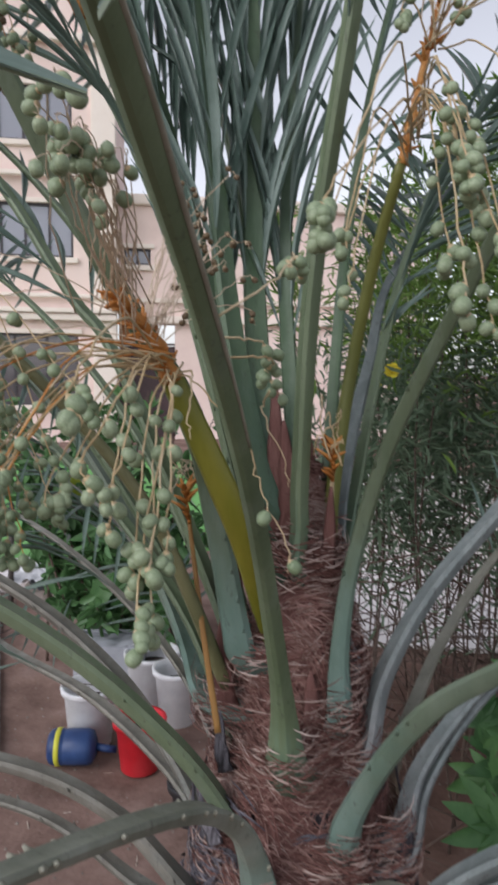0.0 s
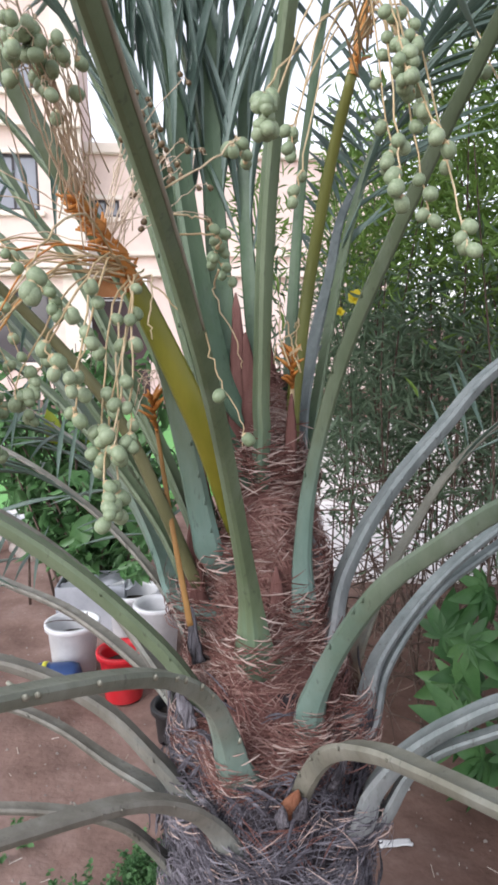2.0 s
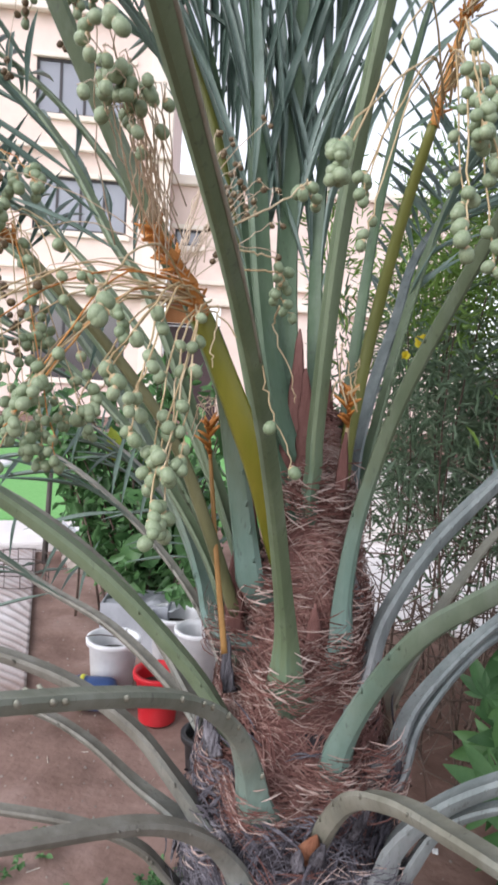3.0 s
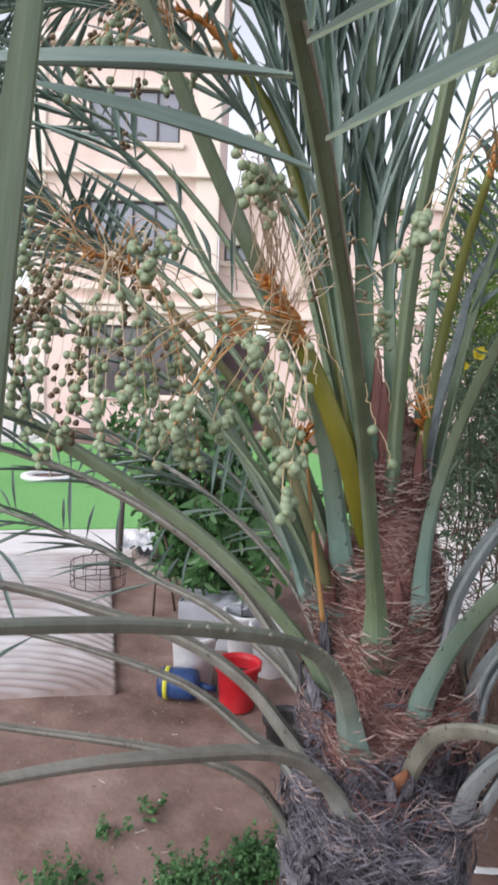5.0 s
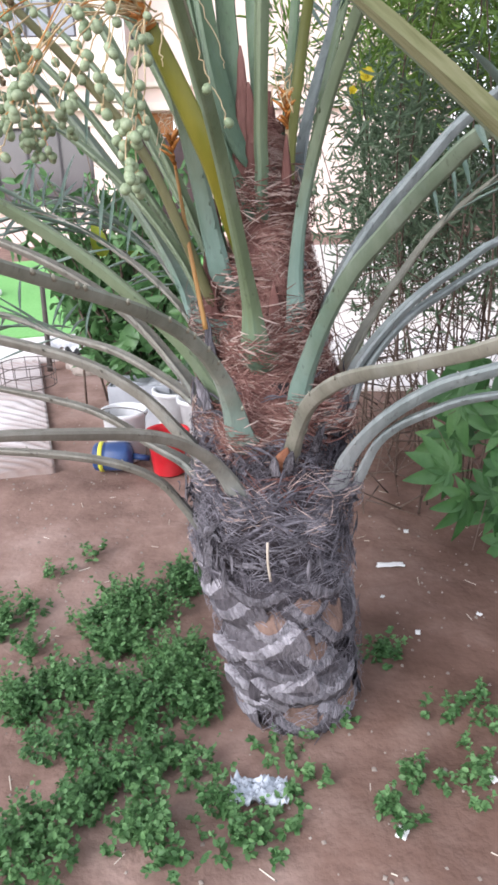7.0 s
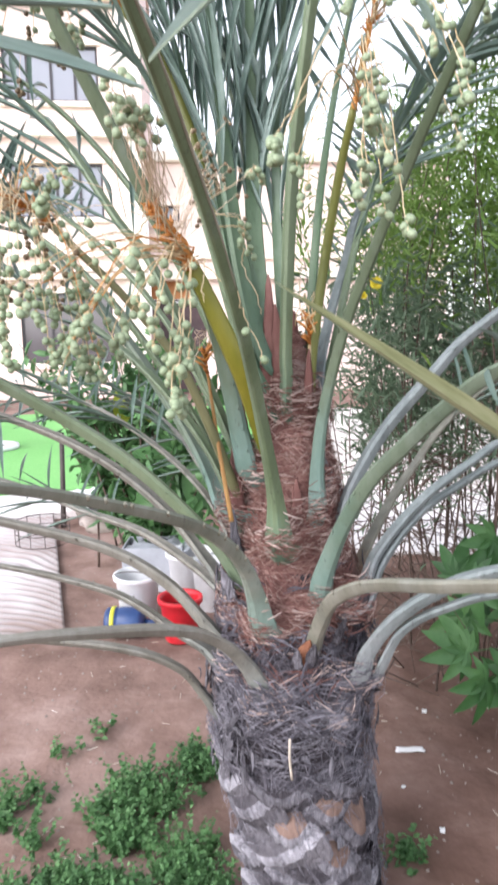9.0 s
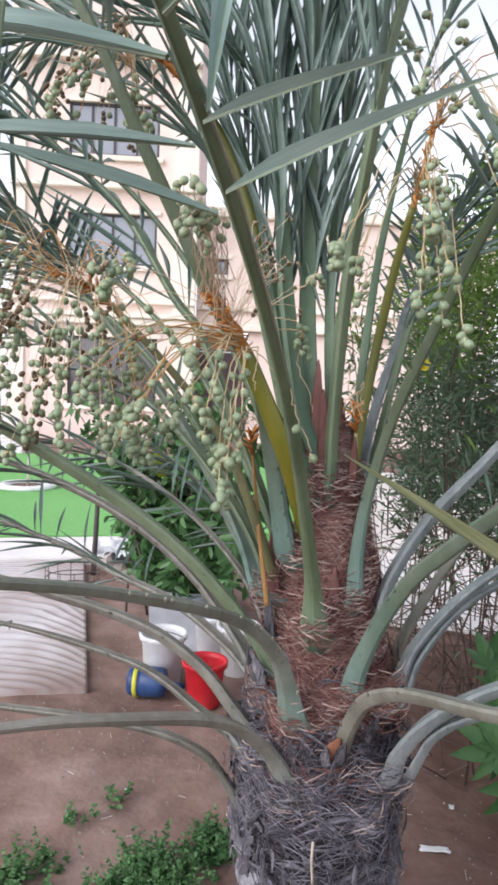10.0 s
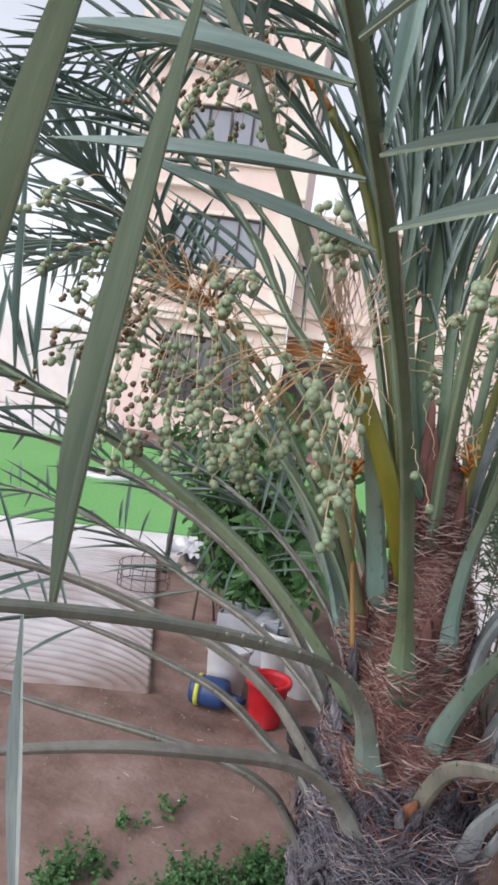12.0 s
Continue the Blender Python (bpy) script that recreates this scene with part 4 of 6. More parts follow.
# upright fronds round the centre
frond([(-0.125, 0.045, 1.320), (-0.137, 0.020, 1.377), (-0.171, 0.000, 1.573), (-0.216, -0.020, 1.780), (-0.323, -0.080, 1.978), (-0.462, -0.200, 2.291), (-0.600, -0.280, 2.588), (-0.924, -0.300, 3.047)], 0.085, 0.048, DARKWAXY, "olive-green frond stalk leaning outwards from a waxy blue-green foot", (1.35, 0.013, 0.6, 42, 8), seed=2, flat=0.95)
frond([(-0.034, 0.050, 1.500), (-0.030, 0.042, 1.570), (-0.031, 0.043, 1.659), (-0.015, 0.043, 2.021), (0.035, -0.017, 2.389), (0.085, 0.007, 2.687), (0.229, 0.179, 3.236)], 0.058, 0.046, FRESH, "upright green frond stalk", (1.0, 0.022, 0.6, 18, 20), seed=3, spines=(9, 9), end=0.6)
frond([(-0.085, 0.10, 1.62), (-0.13, 0.11, 1.74), (-0.19, 0.18, 2.02), (-0.25, 0.28, 2.44), (-0.34, 0.38, 2.9), (-0.5, 0.5, 3.4)], 0.067, 0.055, DEEPGREEN, "upright blue-green young frond", (0.52, 0.025, 0.66, 12, 25), seed=4, spines=(9, 9))
frond([(-0.07, 0.12, 1.62), (-0.105, 0.15, 1.74), (-0.14, 0.25, 2.03), (-0.16, 0.36, 2.47), (-0.18, 0.46, 2.94), (-0.2, 0.6, 3.5)], 0.063, 0.053, DEEPGREEN, "upright green young frond", (0.5, 0.025, 0.66, 12, 25), seed=5, spines=(9, 9))
frond([(-0.02, 0.10, 1.55), (-0.06, 0.2, 1.85), (-0.08, 0.32, 2.2), (-0.06, 0.45, 2.7), (0.0, 0.6, 3.4)], 0.049, 0.034, DEEPGREEN, "slender upright young frond", (0.44999999999999996, 0.025, 0.62, 14, 25), seed=6, spines=(9, 9))
frond([(-0.07, 0.08, 1.5), (-0.17, 0.16, 1.8), (-0.27, 0.3, 2.15), (-0.42, 0.45, 2.6), (-0.62, 0.65, 3.2)], 0.049, 0.034, DEEPGREEN, "slender upright young frond", (0.55, 0.025, 0.6, 17, 25), seed=7, spines=(9, 9))
frond([(0.02, 0.11, 1.5), (0.03, 0.2, 1.8), (0.06, 0.35, 2.2), (0.14, 0.55, 2.7), (0.3, 0.8, 3.3)], 0.044, 0.029, DEEPGREEN, "slender upright young frond", (0.9, 0.03, 0.36, 32, 15), seed=8, spines=(9, 9))

# right-hand side
frond([(0.055, 0.030, 1.203), (0.053, 0.045, 1.311), (0.070, 0.060, 1.478), (0.127, 0.060, 1.703), (0.207, 0.000, 1.908), (0.321, -0.140, 2.170), (0.474, -0.360, 2.471), (0.738, -0.700, 2.842)], 0.077, 0.035, DARKWAXY, "olive frond stalk rising from a waxy blue-green foot", (1.15, 0.03, 0.4, 48, 5), seed=9, end=0.5)
frond([(0.075, 0.085, 1.290), (0.050, 0.110, 1.359), (0.047, 0.200, 1.541), (0.068, 0.280, 1.695), (0.113, 0.400, 1.880), (0.166, 0.550, 2.086), (0.362, 0.900, 2.400)], 0.05, 0.038, OLD, "grey weathered frond stalk", (0.75, 0.026, 0.30, 38, 8), seed=10)
frond([(0.061, -0.031, 0.982), (0.078, -0.056, 1.072), (0.129, -0.122, 1.222), (0.192, -0.192, 1.350), (0.258, -0.265, 1.438), (0.343, -0.383, 1.547), (0.442, -0.520, 1.634), (0.722, -0.868, 1.750), (0.972, -1.165, 1.786)], 0.104, 0.047, WAXY, "blue-green frond stalk bending outwards with blunt thorns", (0.95, 0.04, 0.42, 50, 5), seed=11)
frond([(0.099, 0.034, 1.119), (0.135, 0.097, 1.253), (0.223, 0.158, 1.406), (0.355, 0.207, 1.560), (0.484, 0.256, 1.689), (0.782, 0.289, 1.876), (1.241, 0.340, 2.004), (1.749, 0.392, 1.952)], 0.08, 0.048, OLD, "grey frond stalk with black specks and thorns", (0.9, 0.03, 0.42, 50, 5), seed=12)
frond([(0.153, 0.059, 0.971), (0.167, 0.166, 1.028), (0.238, 0.293, 1.147), (0.316, 0.417, 1.242), (0.476, 0.569, 1.418), (0.846, 0.791, 1.675)], 0.07, 0.036, TAN, "brownish drying frond stalk", (0.8, 0.035, 0.4, 50, 5), seed=13)
frond([(0.165, 0.004, 1.000), (0.215, 0.080, 1.091), (0.330, 0.155, 1.215), (0.464, 0.230, 1.306), (0.633, 0.315, 1.388), (1.141, 0.419, 1.510)], 0.07, 0.038, OLD, "grey weathered frond stalk", (0.8, 0.035, 0.4, 50, 5), seed=14)
frond([(0.177, -0.018, 0.968), (0.222, 0.071, 1.057), (0.307, 0.150, 1.158), (0.417, 0.228, 1.230), (0.649, 0.301, 1.336), (1.072, 0.351, 1.370)], 0.066, 0.036, OLD, "pale grey weathered frond stalk", (0.8, 0.035, 0.4, 50, 5), seed=15)
f_low = frond([(0.038, -0.009, 0.716), (0.050, -0.088, 0.876), (0.097, -0.207, 1.047), (0.157, -0.349, 1.147), (0.219, -0.505, 1.218), (0.310, -0.696, 1.290), (0.411, -0.899, 1.384), (0.491, -1.101, 1.559), (0.500, -1.233, 1.704)], 0.082, 0.046, TAN, "tan-green frond stalk arching low with an orange foot", None, seed=16)
frond([(0.161, -0.053, 0.796), (0.189, -0.049, 0.869), (0.251, -0.057, 0.956), (0.344, -0.077, 1.038), (0.467, -0.096, 1.102), (0.751, -0.176, 1.185), (1.204, -0.356, 1.159)], 0.104, 0.054, OLD, "blue-grey frond stalk bending outwards", (0.75, 0.035, 0.4, 50, 5), seed=17)
frond([(0.2, -0.03, 0.78), (0.27, -0.05, 0.92), (0.38, -0.07, 1.0), (0.55, -0.1, 1.06), (1.0, -0.2, 1.12)], 0.07, 0.036, OLD, "blue-grey frond stalk bending outwards", (0.7, 0.035, 0.4, 50, 5), seed=18)

# left-hand side
f_arch = frond([(-0.072, -0.110, 0.935), (-0.088, -0.144, 1.035), (-0.105, -0.204, 1.132), (-0.136, -0.324, 1.237), (-0.180, -0.478, 1.322), (-0.258, -0.709, 1.415), (-0.322, -0.908, 1.484), (-0.430, -1.129, 1.540), (-0.594, -1.368, 1.574)], 0.125, 0.042, ARCHPETIOLE, "blue-green frond stalk arching low with pale blunt thorns", None, seed=20, spines=(0.2, 1.1))
f_out = frond([(-0.110, 0.037, 0.924), (-0.147, -0.010, 1.026), (-0.233, -0.070, 1.185), (-0.416, -0.138, 1.386), (-0.665, -0.216, 1.564), (-0.974, -0.300, 1.726), (-1.479, -0.369, 1.861), (-1.883, -0.418, 1.855)], 0.098, 0.046, MID, "brown-green frond stalk reaching outwards", (1.05, 0.03, 0.42, 52, 5), single=True, seed=21, end=0.5)
frond([(-0.179, 0.037, 0.965), (-0.278, 0.133, 1.036), (-0.436, 0.228, 1.170), (-0.657, 0.311, 1.295), (-0.947, 0.383, 1.398), (-1.353, 0.457, 1.481), (-1.900, 0.529, 1.514)], 0.078, 0.042, BEIGE, "grey-brown weathered frond stalk", (1.0, 0.03, 0.4, 52, 5), seed=34, end=0.4)
frond([(-0.144, 0.007, 0.934), (-0.317, 0.216, 0.968), (-0.561, 0.402, 1.030), (-0.841, 0.581, 1.049), (-1.148, 0.749, 1.091), (-1.669, 0.851, 1.179), (-2.179, 0.971, 1.168)], 0.08, 0.038, BEIGE, "slender grey frond stalk", (0.85, 0.035, 0.4, 52, 5), seed=22)
frond([(-0.153, -0.061, 0.836), (-0.236, -0.060, 0.925), (-0.335, -0.068, 1.034), (-0.479, -0.094, 1.128), (-0.676, -0.157, 1.202), (-0.914, -0.240, 1.267), (-1.362, -0.411, 1.329)], 0.096, 0.044, BEIGE, "grey-green frond stalk with short thorns", (0.95, 0.04, 0.4, 52, 5), seed=23)
frond([(-0.187, -0.054, 0.802), (-0.251, -0.031, 0.839), (-0.342, -0.013, 0.879), (-0.467, 0.013, 0.943), (-0.603, 0.030, 0.980), (-0.880, 0.026, 1.029), (-1.247, 0.030, 1.048)], 0.08, 0.034, BEIGE, "slender grey-brown frond stalk", (0.9, 0.04, 0.4, 52, 5), seed=24)
frond([(-0.070, -0.105, 0.752), (-0.109, -0.143, 0.848), (-0.157, -0.220, 0.944), (-0.227, -0.317, 1.017), (-0.350, -0.479, 1.079), (-0.511, -0.668, 1.131), (-0.779, -0.976, 1.171)], 0.108, 0.044, BEIGE, "grey-green frond stalk held level", None, seed=25)
frond([(-0.196, 0.025, 0.582), (-0.251, -0.049, 0.714), (-0.299, -0.111, 0.815), (-0.403, -0.178, 0.891), (-0.585, -0.248, 0.939), (-0.906, -0.320, 0.970), (-1.378, -0.379, 1.008)], 0.08, 0.032, BEIGE, "dry grey frond stalk", None, seed=26)
frond([(-0.199, 0.075, 1.199), (-0.267, 0.207, 1.250), (-0.346, 0.325, 1.335), (-0.463, 0.434, 1.473), (-0.619, 0.525, 1.660), (-0.819, 0.585, 1.873), (-1.019, 0.640, 2.064), (-1.268, 0.665, 2.326), (-1.616, 0.648, 2.556), (-2.045, 0.649, 2.635)], 0.082, 0.05, WAXY, "stout blue-green frond stalk rising outwards", (1.4, 0.013, 0.6, 50, 8), single=True, seed=27)
frond([(-0.144, 0.056, 1.106), (-0.215, 0.232, 1.173), (-0.362, 0.449, 1.249), (-0.485, 0.668, 1.308), (-0.692, 0.926, 1.396), (-1.050, 1.288, 1.494)], 0.05, 0.026, BEIGE, "thin pale frond stalk", (0.5, 0.03, 0.32, 50, 5), seed=28)
frond([(-0.136, 0.149, 1.193), (-0.204, 0.137, 1.410), (-0.436, 0.243, 1.877), (-0.546, 0.264, 2.017), (-0.740, 0.323, 2.284), (-1.008, 0.477, 2.499), (-1.350, 0.653, 2.762), (-1.714, 0.880, 2.843)], 0.061, 0.037, MID, "dark frond stalk behind the fruit", (0.95, 0.06, 0.6, 32, 5), seed=29)
frond([(-0.14, 0.08, 1.1), (-0.26, 0.14, 1.35), (-0.5, 0.25, 1.6), (-0.85, 0.42, 1.8), (-1.3, 0.65, 1.9), (-1.7, 0.85, 1.85)], 0.055, 0.032, MID, "green frond stalk behind the fruit", (0.8, 0.06, 0.45, 40, 5), seed=30)
frond([(-0.15, 0.1, 1.02), (-0.28, 0.2, 1.2), (-0.5, 0.36, 1.34), (-0.8, 0.55, 1.45), (-1.2, 0.8, 1.5)], 0.049, 0.026, BEIGE, "grey drying frond stalk", (0.6, 0.03, 0.38, 50, 5), seed=31)

frond([(-0.14, 0.12, 1.12), (-0.3, 0.2, 1.42), (-0.62, 0.3, 1.82), (-1.0, 0.38, 2.08), (-1.45, 0.42, 2.2), (-1.95, 0.42, 2.15)], 0.05, 0.03, MID, "dark green frond stalk reaching far out", (1.45, 0.026, 0.5, 50, 5), seed=32)
frond([(-0.12, 0.14, 1.3), (-0.3, 0.28, 1.75), (-0.6, 0.42, 2.2), (-1.0, 0.55, 2.55), (-1.5, 0.65, 2.75), (-2.0, 0.7, 2.75)], 0.05, 0.03, MID, "dark green frond stalk rising behind", (1.5, 0.024, 0.55, 46, 5), seed=33)
frond([(0.05, 0.16, 1.45), (0.19, 0.48, 2.1), (0.42, 0.82, 2.55), (0.85, 1.15, 2.8), (1.35, 1.4, 2.78)], 0.045, 0.028, MID, "grey-green frond arching back over the hedge", (0.8, 0.014, 0.55, 44, 5), seed=38)
frond([(-0.11, 0.14, 1.45), (-0.34, 0.32, 2.15), (-0.6, 0.47, 2.62), (-1.0, 0.6, 2.92), (-1.6, 0.75, 3.02), (-2.1, 0.8, 2.9)], 0.05, 0.03, MID, "dark green frond arching high behind", (1.05, 0.022, 0.55, 44, 5), seed=35)
frond([(-0.08, 0.16, 1.5), (-0.2, 0.4, 2.3), (-0.4, 0.62, 2.8), (-0.78, 0.8, 3.08), (-1.3, 0.95, 3.15), (-1.8, 1.0, 3.0)], 0.05, 0.03, MID, "dark green frond arching high behind", (1.15, 0.022, 0.55, 44, 5), seed=36)
frond([(-0.13, 0.12, 1.25), (-0.45, 0.34, 1.75), (-0.9, 0.6, 2.12), (-1.4, 0.85, 2.28), (-2.0, 1.1, 2.2)], 0.045, 0.026, MID, "slender dark green frond fanning out far behind", (1.2, 0.016, 0.5, 44, 5), seed=37)
# leaflets close to the path
single_blade(f_arch, (-0.416, -0.984, 1.496), (0.216, -0.251, 0.589), (-0.4, -0.9, -0.2), 0.74, 0.048, 0, NEARGREEN)
single_blade(f_arch, (-0.436, -1.017, 1.498), (0.051, -0.019, -0.438), (0.2, -0.95, -0.1), 0.441, 0.024, 0, SKYLITBLADES)
single_blade(f_arch, (-0.483, -1.17, 1.545), (0.17, 0.02, 0.855), (-0.1, -0.9, 0.3), 0.872, 0.062, 0, OLIVEBLADES)
for base, way, ln, wd in (((-1.032, -0.31, 1.746), (0.05, -0.15, 0.99), 0.53, 0.030), ((-0.981, -0.301, 1.728), (0.1, -0.15, 0.98), 0.39, 0.026), ((-0.981, -0.301, 1.728), (-0.33, -0.14, 0.93), 0.30, 0.028),
                          ((-1.089, -0.319, 1.765), (0.19, -0.15, 0.97), 0.24, 0.024), ((-0.893, -0.283, 1.693), (0.15, -0.15, 0.98), 0.16, 0.018), ((-1.15, -0.32, 1.78), (-0.1, -0.15, 0.98), 0.5, 0.030)):
    single_blade(f_out, base, way, (0.2, -0.95, -0.1), ln, wd, 0, NEARBLADES)
single_blade(f_low, (0.452, -1.0, 1.468), (-0.336, -0.261, 0.262), (-0.3, -0.7, 0.6), 0.5, 0.022, 0, DRYBLADES)


def foot_fibres(seed):
    """Torn fibres wrapped over the foot of every frond."""
    r = random.Random(seed)
    kinds = {FIBRE: ([], []), PALEFIBRE: ([], []), GREYFIBRE: ([], [])}
    for foot, w in FEET:
        if foot.z > 1.6:
            continue
        mid = stem_centre(foot.z) + Vector((0, 0, foot.z))
        n = (foot - mid)
        n.z = 0
        reach = max(n.length, trunk_radius(foot.z) + 0.004)
        n.normalize()
        t = Vector((-n.y, n.x, 0))
        for _ in range(int(2600 * w)):
            skin = r.choice((FIBRE, FIBRE, PALEFIBRE)) if foot.z > 0.93 else r.choice((GREYFIBRE, GREYFIBRE, GREYFIBRE, GREYFIBRE, GREYFIBRE, PALEFIBRE))
            verts, faces = kinds[skin]
            off, drop, tilt = r.gauss(0, 0.55 * w), r.gauss(0.006, 0.024), r.gauss(0, 0.5)
            ln, wd, out = r.uniform(0.02, 0.07), r.uniform(0.0006, 0.0018), reach + r.uniform(0.004, 0.016 + 0.32 * w)
            k = len(verts)
            for j in range(5):
                s = (j / 4 - 0.5) * ln
                x = off + s * math.cos(tilt)
                c = mid + n * (out - 9.0 * x * x - abs(s) * 0.15) + t * x + Vector((0, 0, drop + s * math.sin(tilt)))
                e = wd * (1 - 0.7 * (2 * j / 4 - 1) ** 2)
                up = Vector((0, 0, 1))
                verts += [c + up * e, c + n * e, c - up * e]
            for j in range(4):
                b = k + 3 * j
                faces += [(b, b + 3, b + 4, b + 1), (b + 1, b + 4, b + 5, b + 2)]
    for skin, (verts, faces) in kinds.items():
        ob = quads_object("fibre_wrap", verts, faces, skin)
        ob.parent = palm
        tagged(ob, "torn fibres over the feet of the fronds", kind="stuff")


foot_fibres(12)


# ---- fruit ----
def date_mesh(name, mat, seed, wrinkle):
    r = random.Random(seed)
    bm = bmesh.new()
    prof = [(0.0015, 0.0), (0.62, 0.05), (0.92, 0.25), (1.0, 0.48), (0.93, 0.72), (0.66, 0.92), (0.2, 1.0)]
    rings = lathe(bm, [(0.5 * a, b) for a, b in prof], 10)
    bm.faces.new(rings[-1])
    for ring in rings:
        for v in ring:
            v.co += Vector((r.uniform(-1, 1), r.uniform(-1, 1), 0)) * wrinkle
            v.co.z *= -1.08
    cap = lathe(bm, [(0.08, 0.08), (0.2, 0.05), (0.26, -0.05), (0.24, -0.09)], 6, mat=1)
    bm.faces.new(list(reversed(cap[0]))).material_index = 1
    bmesh.ops.recalc_face_normals(bm, faces=bm.faces)
    me = bpy.data.meshes.new(name)
    bm.to_mesh(me)
    bm.free()
    me.materials.append(mat)
    me.materials.append(STRAND)
    me.polygons.foreach_set("use_smooth", [True] * len(me.polygons))
    return me


DATES = [date_mesh("date", DATE, i, 0.012) for i in range(3)]
DRIED = [date_mesh("dried_date", BROWNDATE, 5, 0.07)]
made_dates = [0]


def hang_date(parent, at, way, size, meshes, rest):
    m = Matrix.Translation(at) @ (-Vector(way)).to_track_quat("Z", "Y").to_matrix().to_4x4() @ Matrix.Diagonal((size, size, size, 1))
    if made_dates[0] < 300:
        made_dates[0] += 1
        ob = new("date", meshes[made_dates[0] % len(meshes)])
        ob.parent = parent
        ob.matrix_basis = m
    else:
        rest.append((meshes[0], m))


def join_rest(parent, rest):
    for me in {m for m, _ in rest}:
        bm = bmesh.new()
        for m2, mx in rest:
            if m2 == me:
                k = len(bm.verts)
                bm.from_mesh(me)
                bm.verts.ensure_lookup_table()
                bmesh.ops.transform(bm, matrix=mx, verts=bm.verts[k:])
        part("date_mass", bm, [me.materials[0], STRAND], parent, kind="stuff")


def fruit_stalk(points, w, skin, label, head=None, groups=(), seed=0, flat=0.5, knobs=26, foot=1.0, thin=1.0):
    """A fruit stalk: a flattened stem, an orange knobbly head, thin strands and dates.
    groups: (strands, root, towards, spread, dates on each, size, bulge, bare part, kind)."""
    r = random.Random(seed)
    line = smooth_line(points, 26)
    bm = bmesh.new()
    side = Vector((1.0, 0.3, 0)).normalized()

    def section(i):
        u = i / 26
        k = w / 2 * (1 - 0.42 * u) * min(1.0, foot + (1 - foot) * u / 0.58)
        return [(k, 0), (0.75 * k, flat * k * 0.7), (0, flat * k), (-0.75 * k, flat * k * 0.7), (-k, 0), (-0.7 * k, -flat * k * 0.8), (0, -flat * k), (0.7 * k, -flat * k * 0.8)]

    sweep(bm, line, section, side)
    stalk = part("fruit_stalk", bm, skin, palm, label)
    if head:
        hl = smooth_line(head, 14)
        bm = bmesh.new()
        tube(bm, hl, lambda u: w * 0.25 * (1 - 0.6 * u) * (1 + 0.25 * math.sin(u * 23 + seed)), 8)
        for _ in range(knobs):
            i = r.randrange(1, 14)
            c = hl[i]
            t = (hl[i] - hl[i - 1]).normalized()
            d = Vector((r.gauss(0, 1), r.gauss(0, 1), r.gauss(0, 1)))
            d = (d - t * d.dot(t)).normalized() * 0.8 + t * 0.7
            ln = r.uniform(0.018, 0.042)
            tube(bm, [c, c + d * ln * 0.5, c + d * ln + Vector((0, 0, -0.003))], lambda u: 0.0050 * (1 - 0.8 * u) + 0.0008, 5)
        part("fruit_head", bm, ORANGESTALK, stalk, "orange knobbly head of the fruit stalk")
    rest = []
    for count, root, to, spread, each, size, bulge, bare, kind in groups:
        root, to = Vector(root), Vector(to)
        for _ in range(count):
            a = root + Vector((r.gauss(0, 1), r.gauss(0, 1), r.gauss(0, 1))) * (0.024 if kind == "bare" else 0.013)
            b = to + Vector((r.gauss(0, 1) * spread[0], r.gauss(0, 1) * spread[1], r.gauss(0, 1) * spread[2]))
            mid = a.lerp(b, 0.5) + Vector((r.gauss(0, 0.012), r.gauss(0, 0.012), bulge * r.uniform(0.6, 1.3)))
            strand = smooth_line([a, mid, b, b + (b - mid) * 0.18 + Vector((r.gauss(0, 0.01), r.gauss(0, 0.01), -0.02))], 20)
            for j in range(4, 20):
                strand[j] += Vector((r.gauss(0, 0.0016), r.gauss(0, 0.0016), r.gauss(0, 0.0016)))
            bm = bmesh.new()
            tube(bm, strand, lambda u: 0.0020 * thin * (0.55 if kind in ("bare", "dried") else 1.0) * (1 - 0.5 * u), 5)
            part("strand", bm, DRYSTRAND if kind in ("bare", "dried") else (ORANGESTALK if r.random() < 0.14 else STRAND), stalk)
            for q in range(each):
                u = bare + (1 - bare) * (q + r.uniform(0.1, 0.9)) / each
                j = min(19, int(u * 20))
                p = strand[j]
                t = (strand[j + 1] - strand[max(0, j - 1)]).normalized()
                d = Vector((r.gauss(0, 1), r.gauss(0, 1), r.gauss(0, 1)))
                d = (d - t * d.dot(t)).normalized() * 0.75 + t * 0.3 + Vector((0, 0, -0.55))
                d.normalize()
                sz = size * r.uniform(0.85, 1.1)
                hang_date(stalk, p + d * 0.002, d, sz if kind != "dried" else sz * 0.6, DATES if kind != "dried" else DRIED, rest)
    if rest:
        join_rest(stalk, rest)
    return stalk


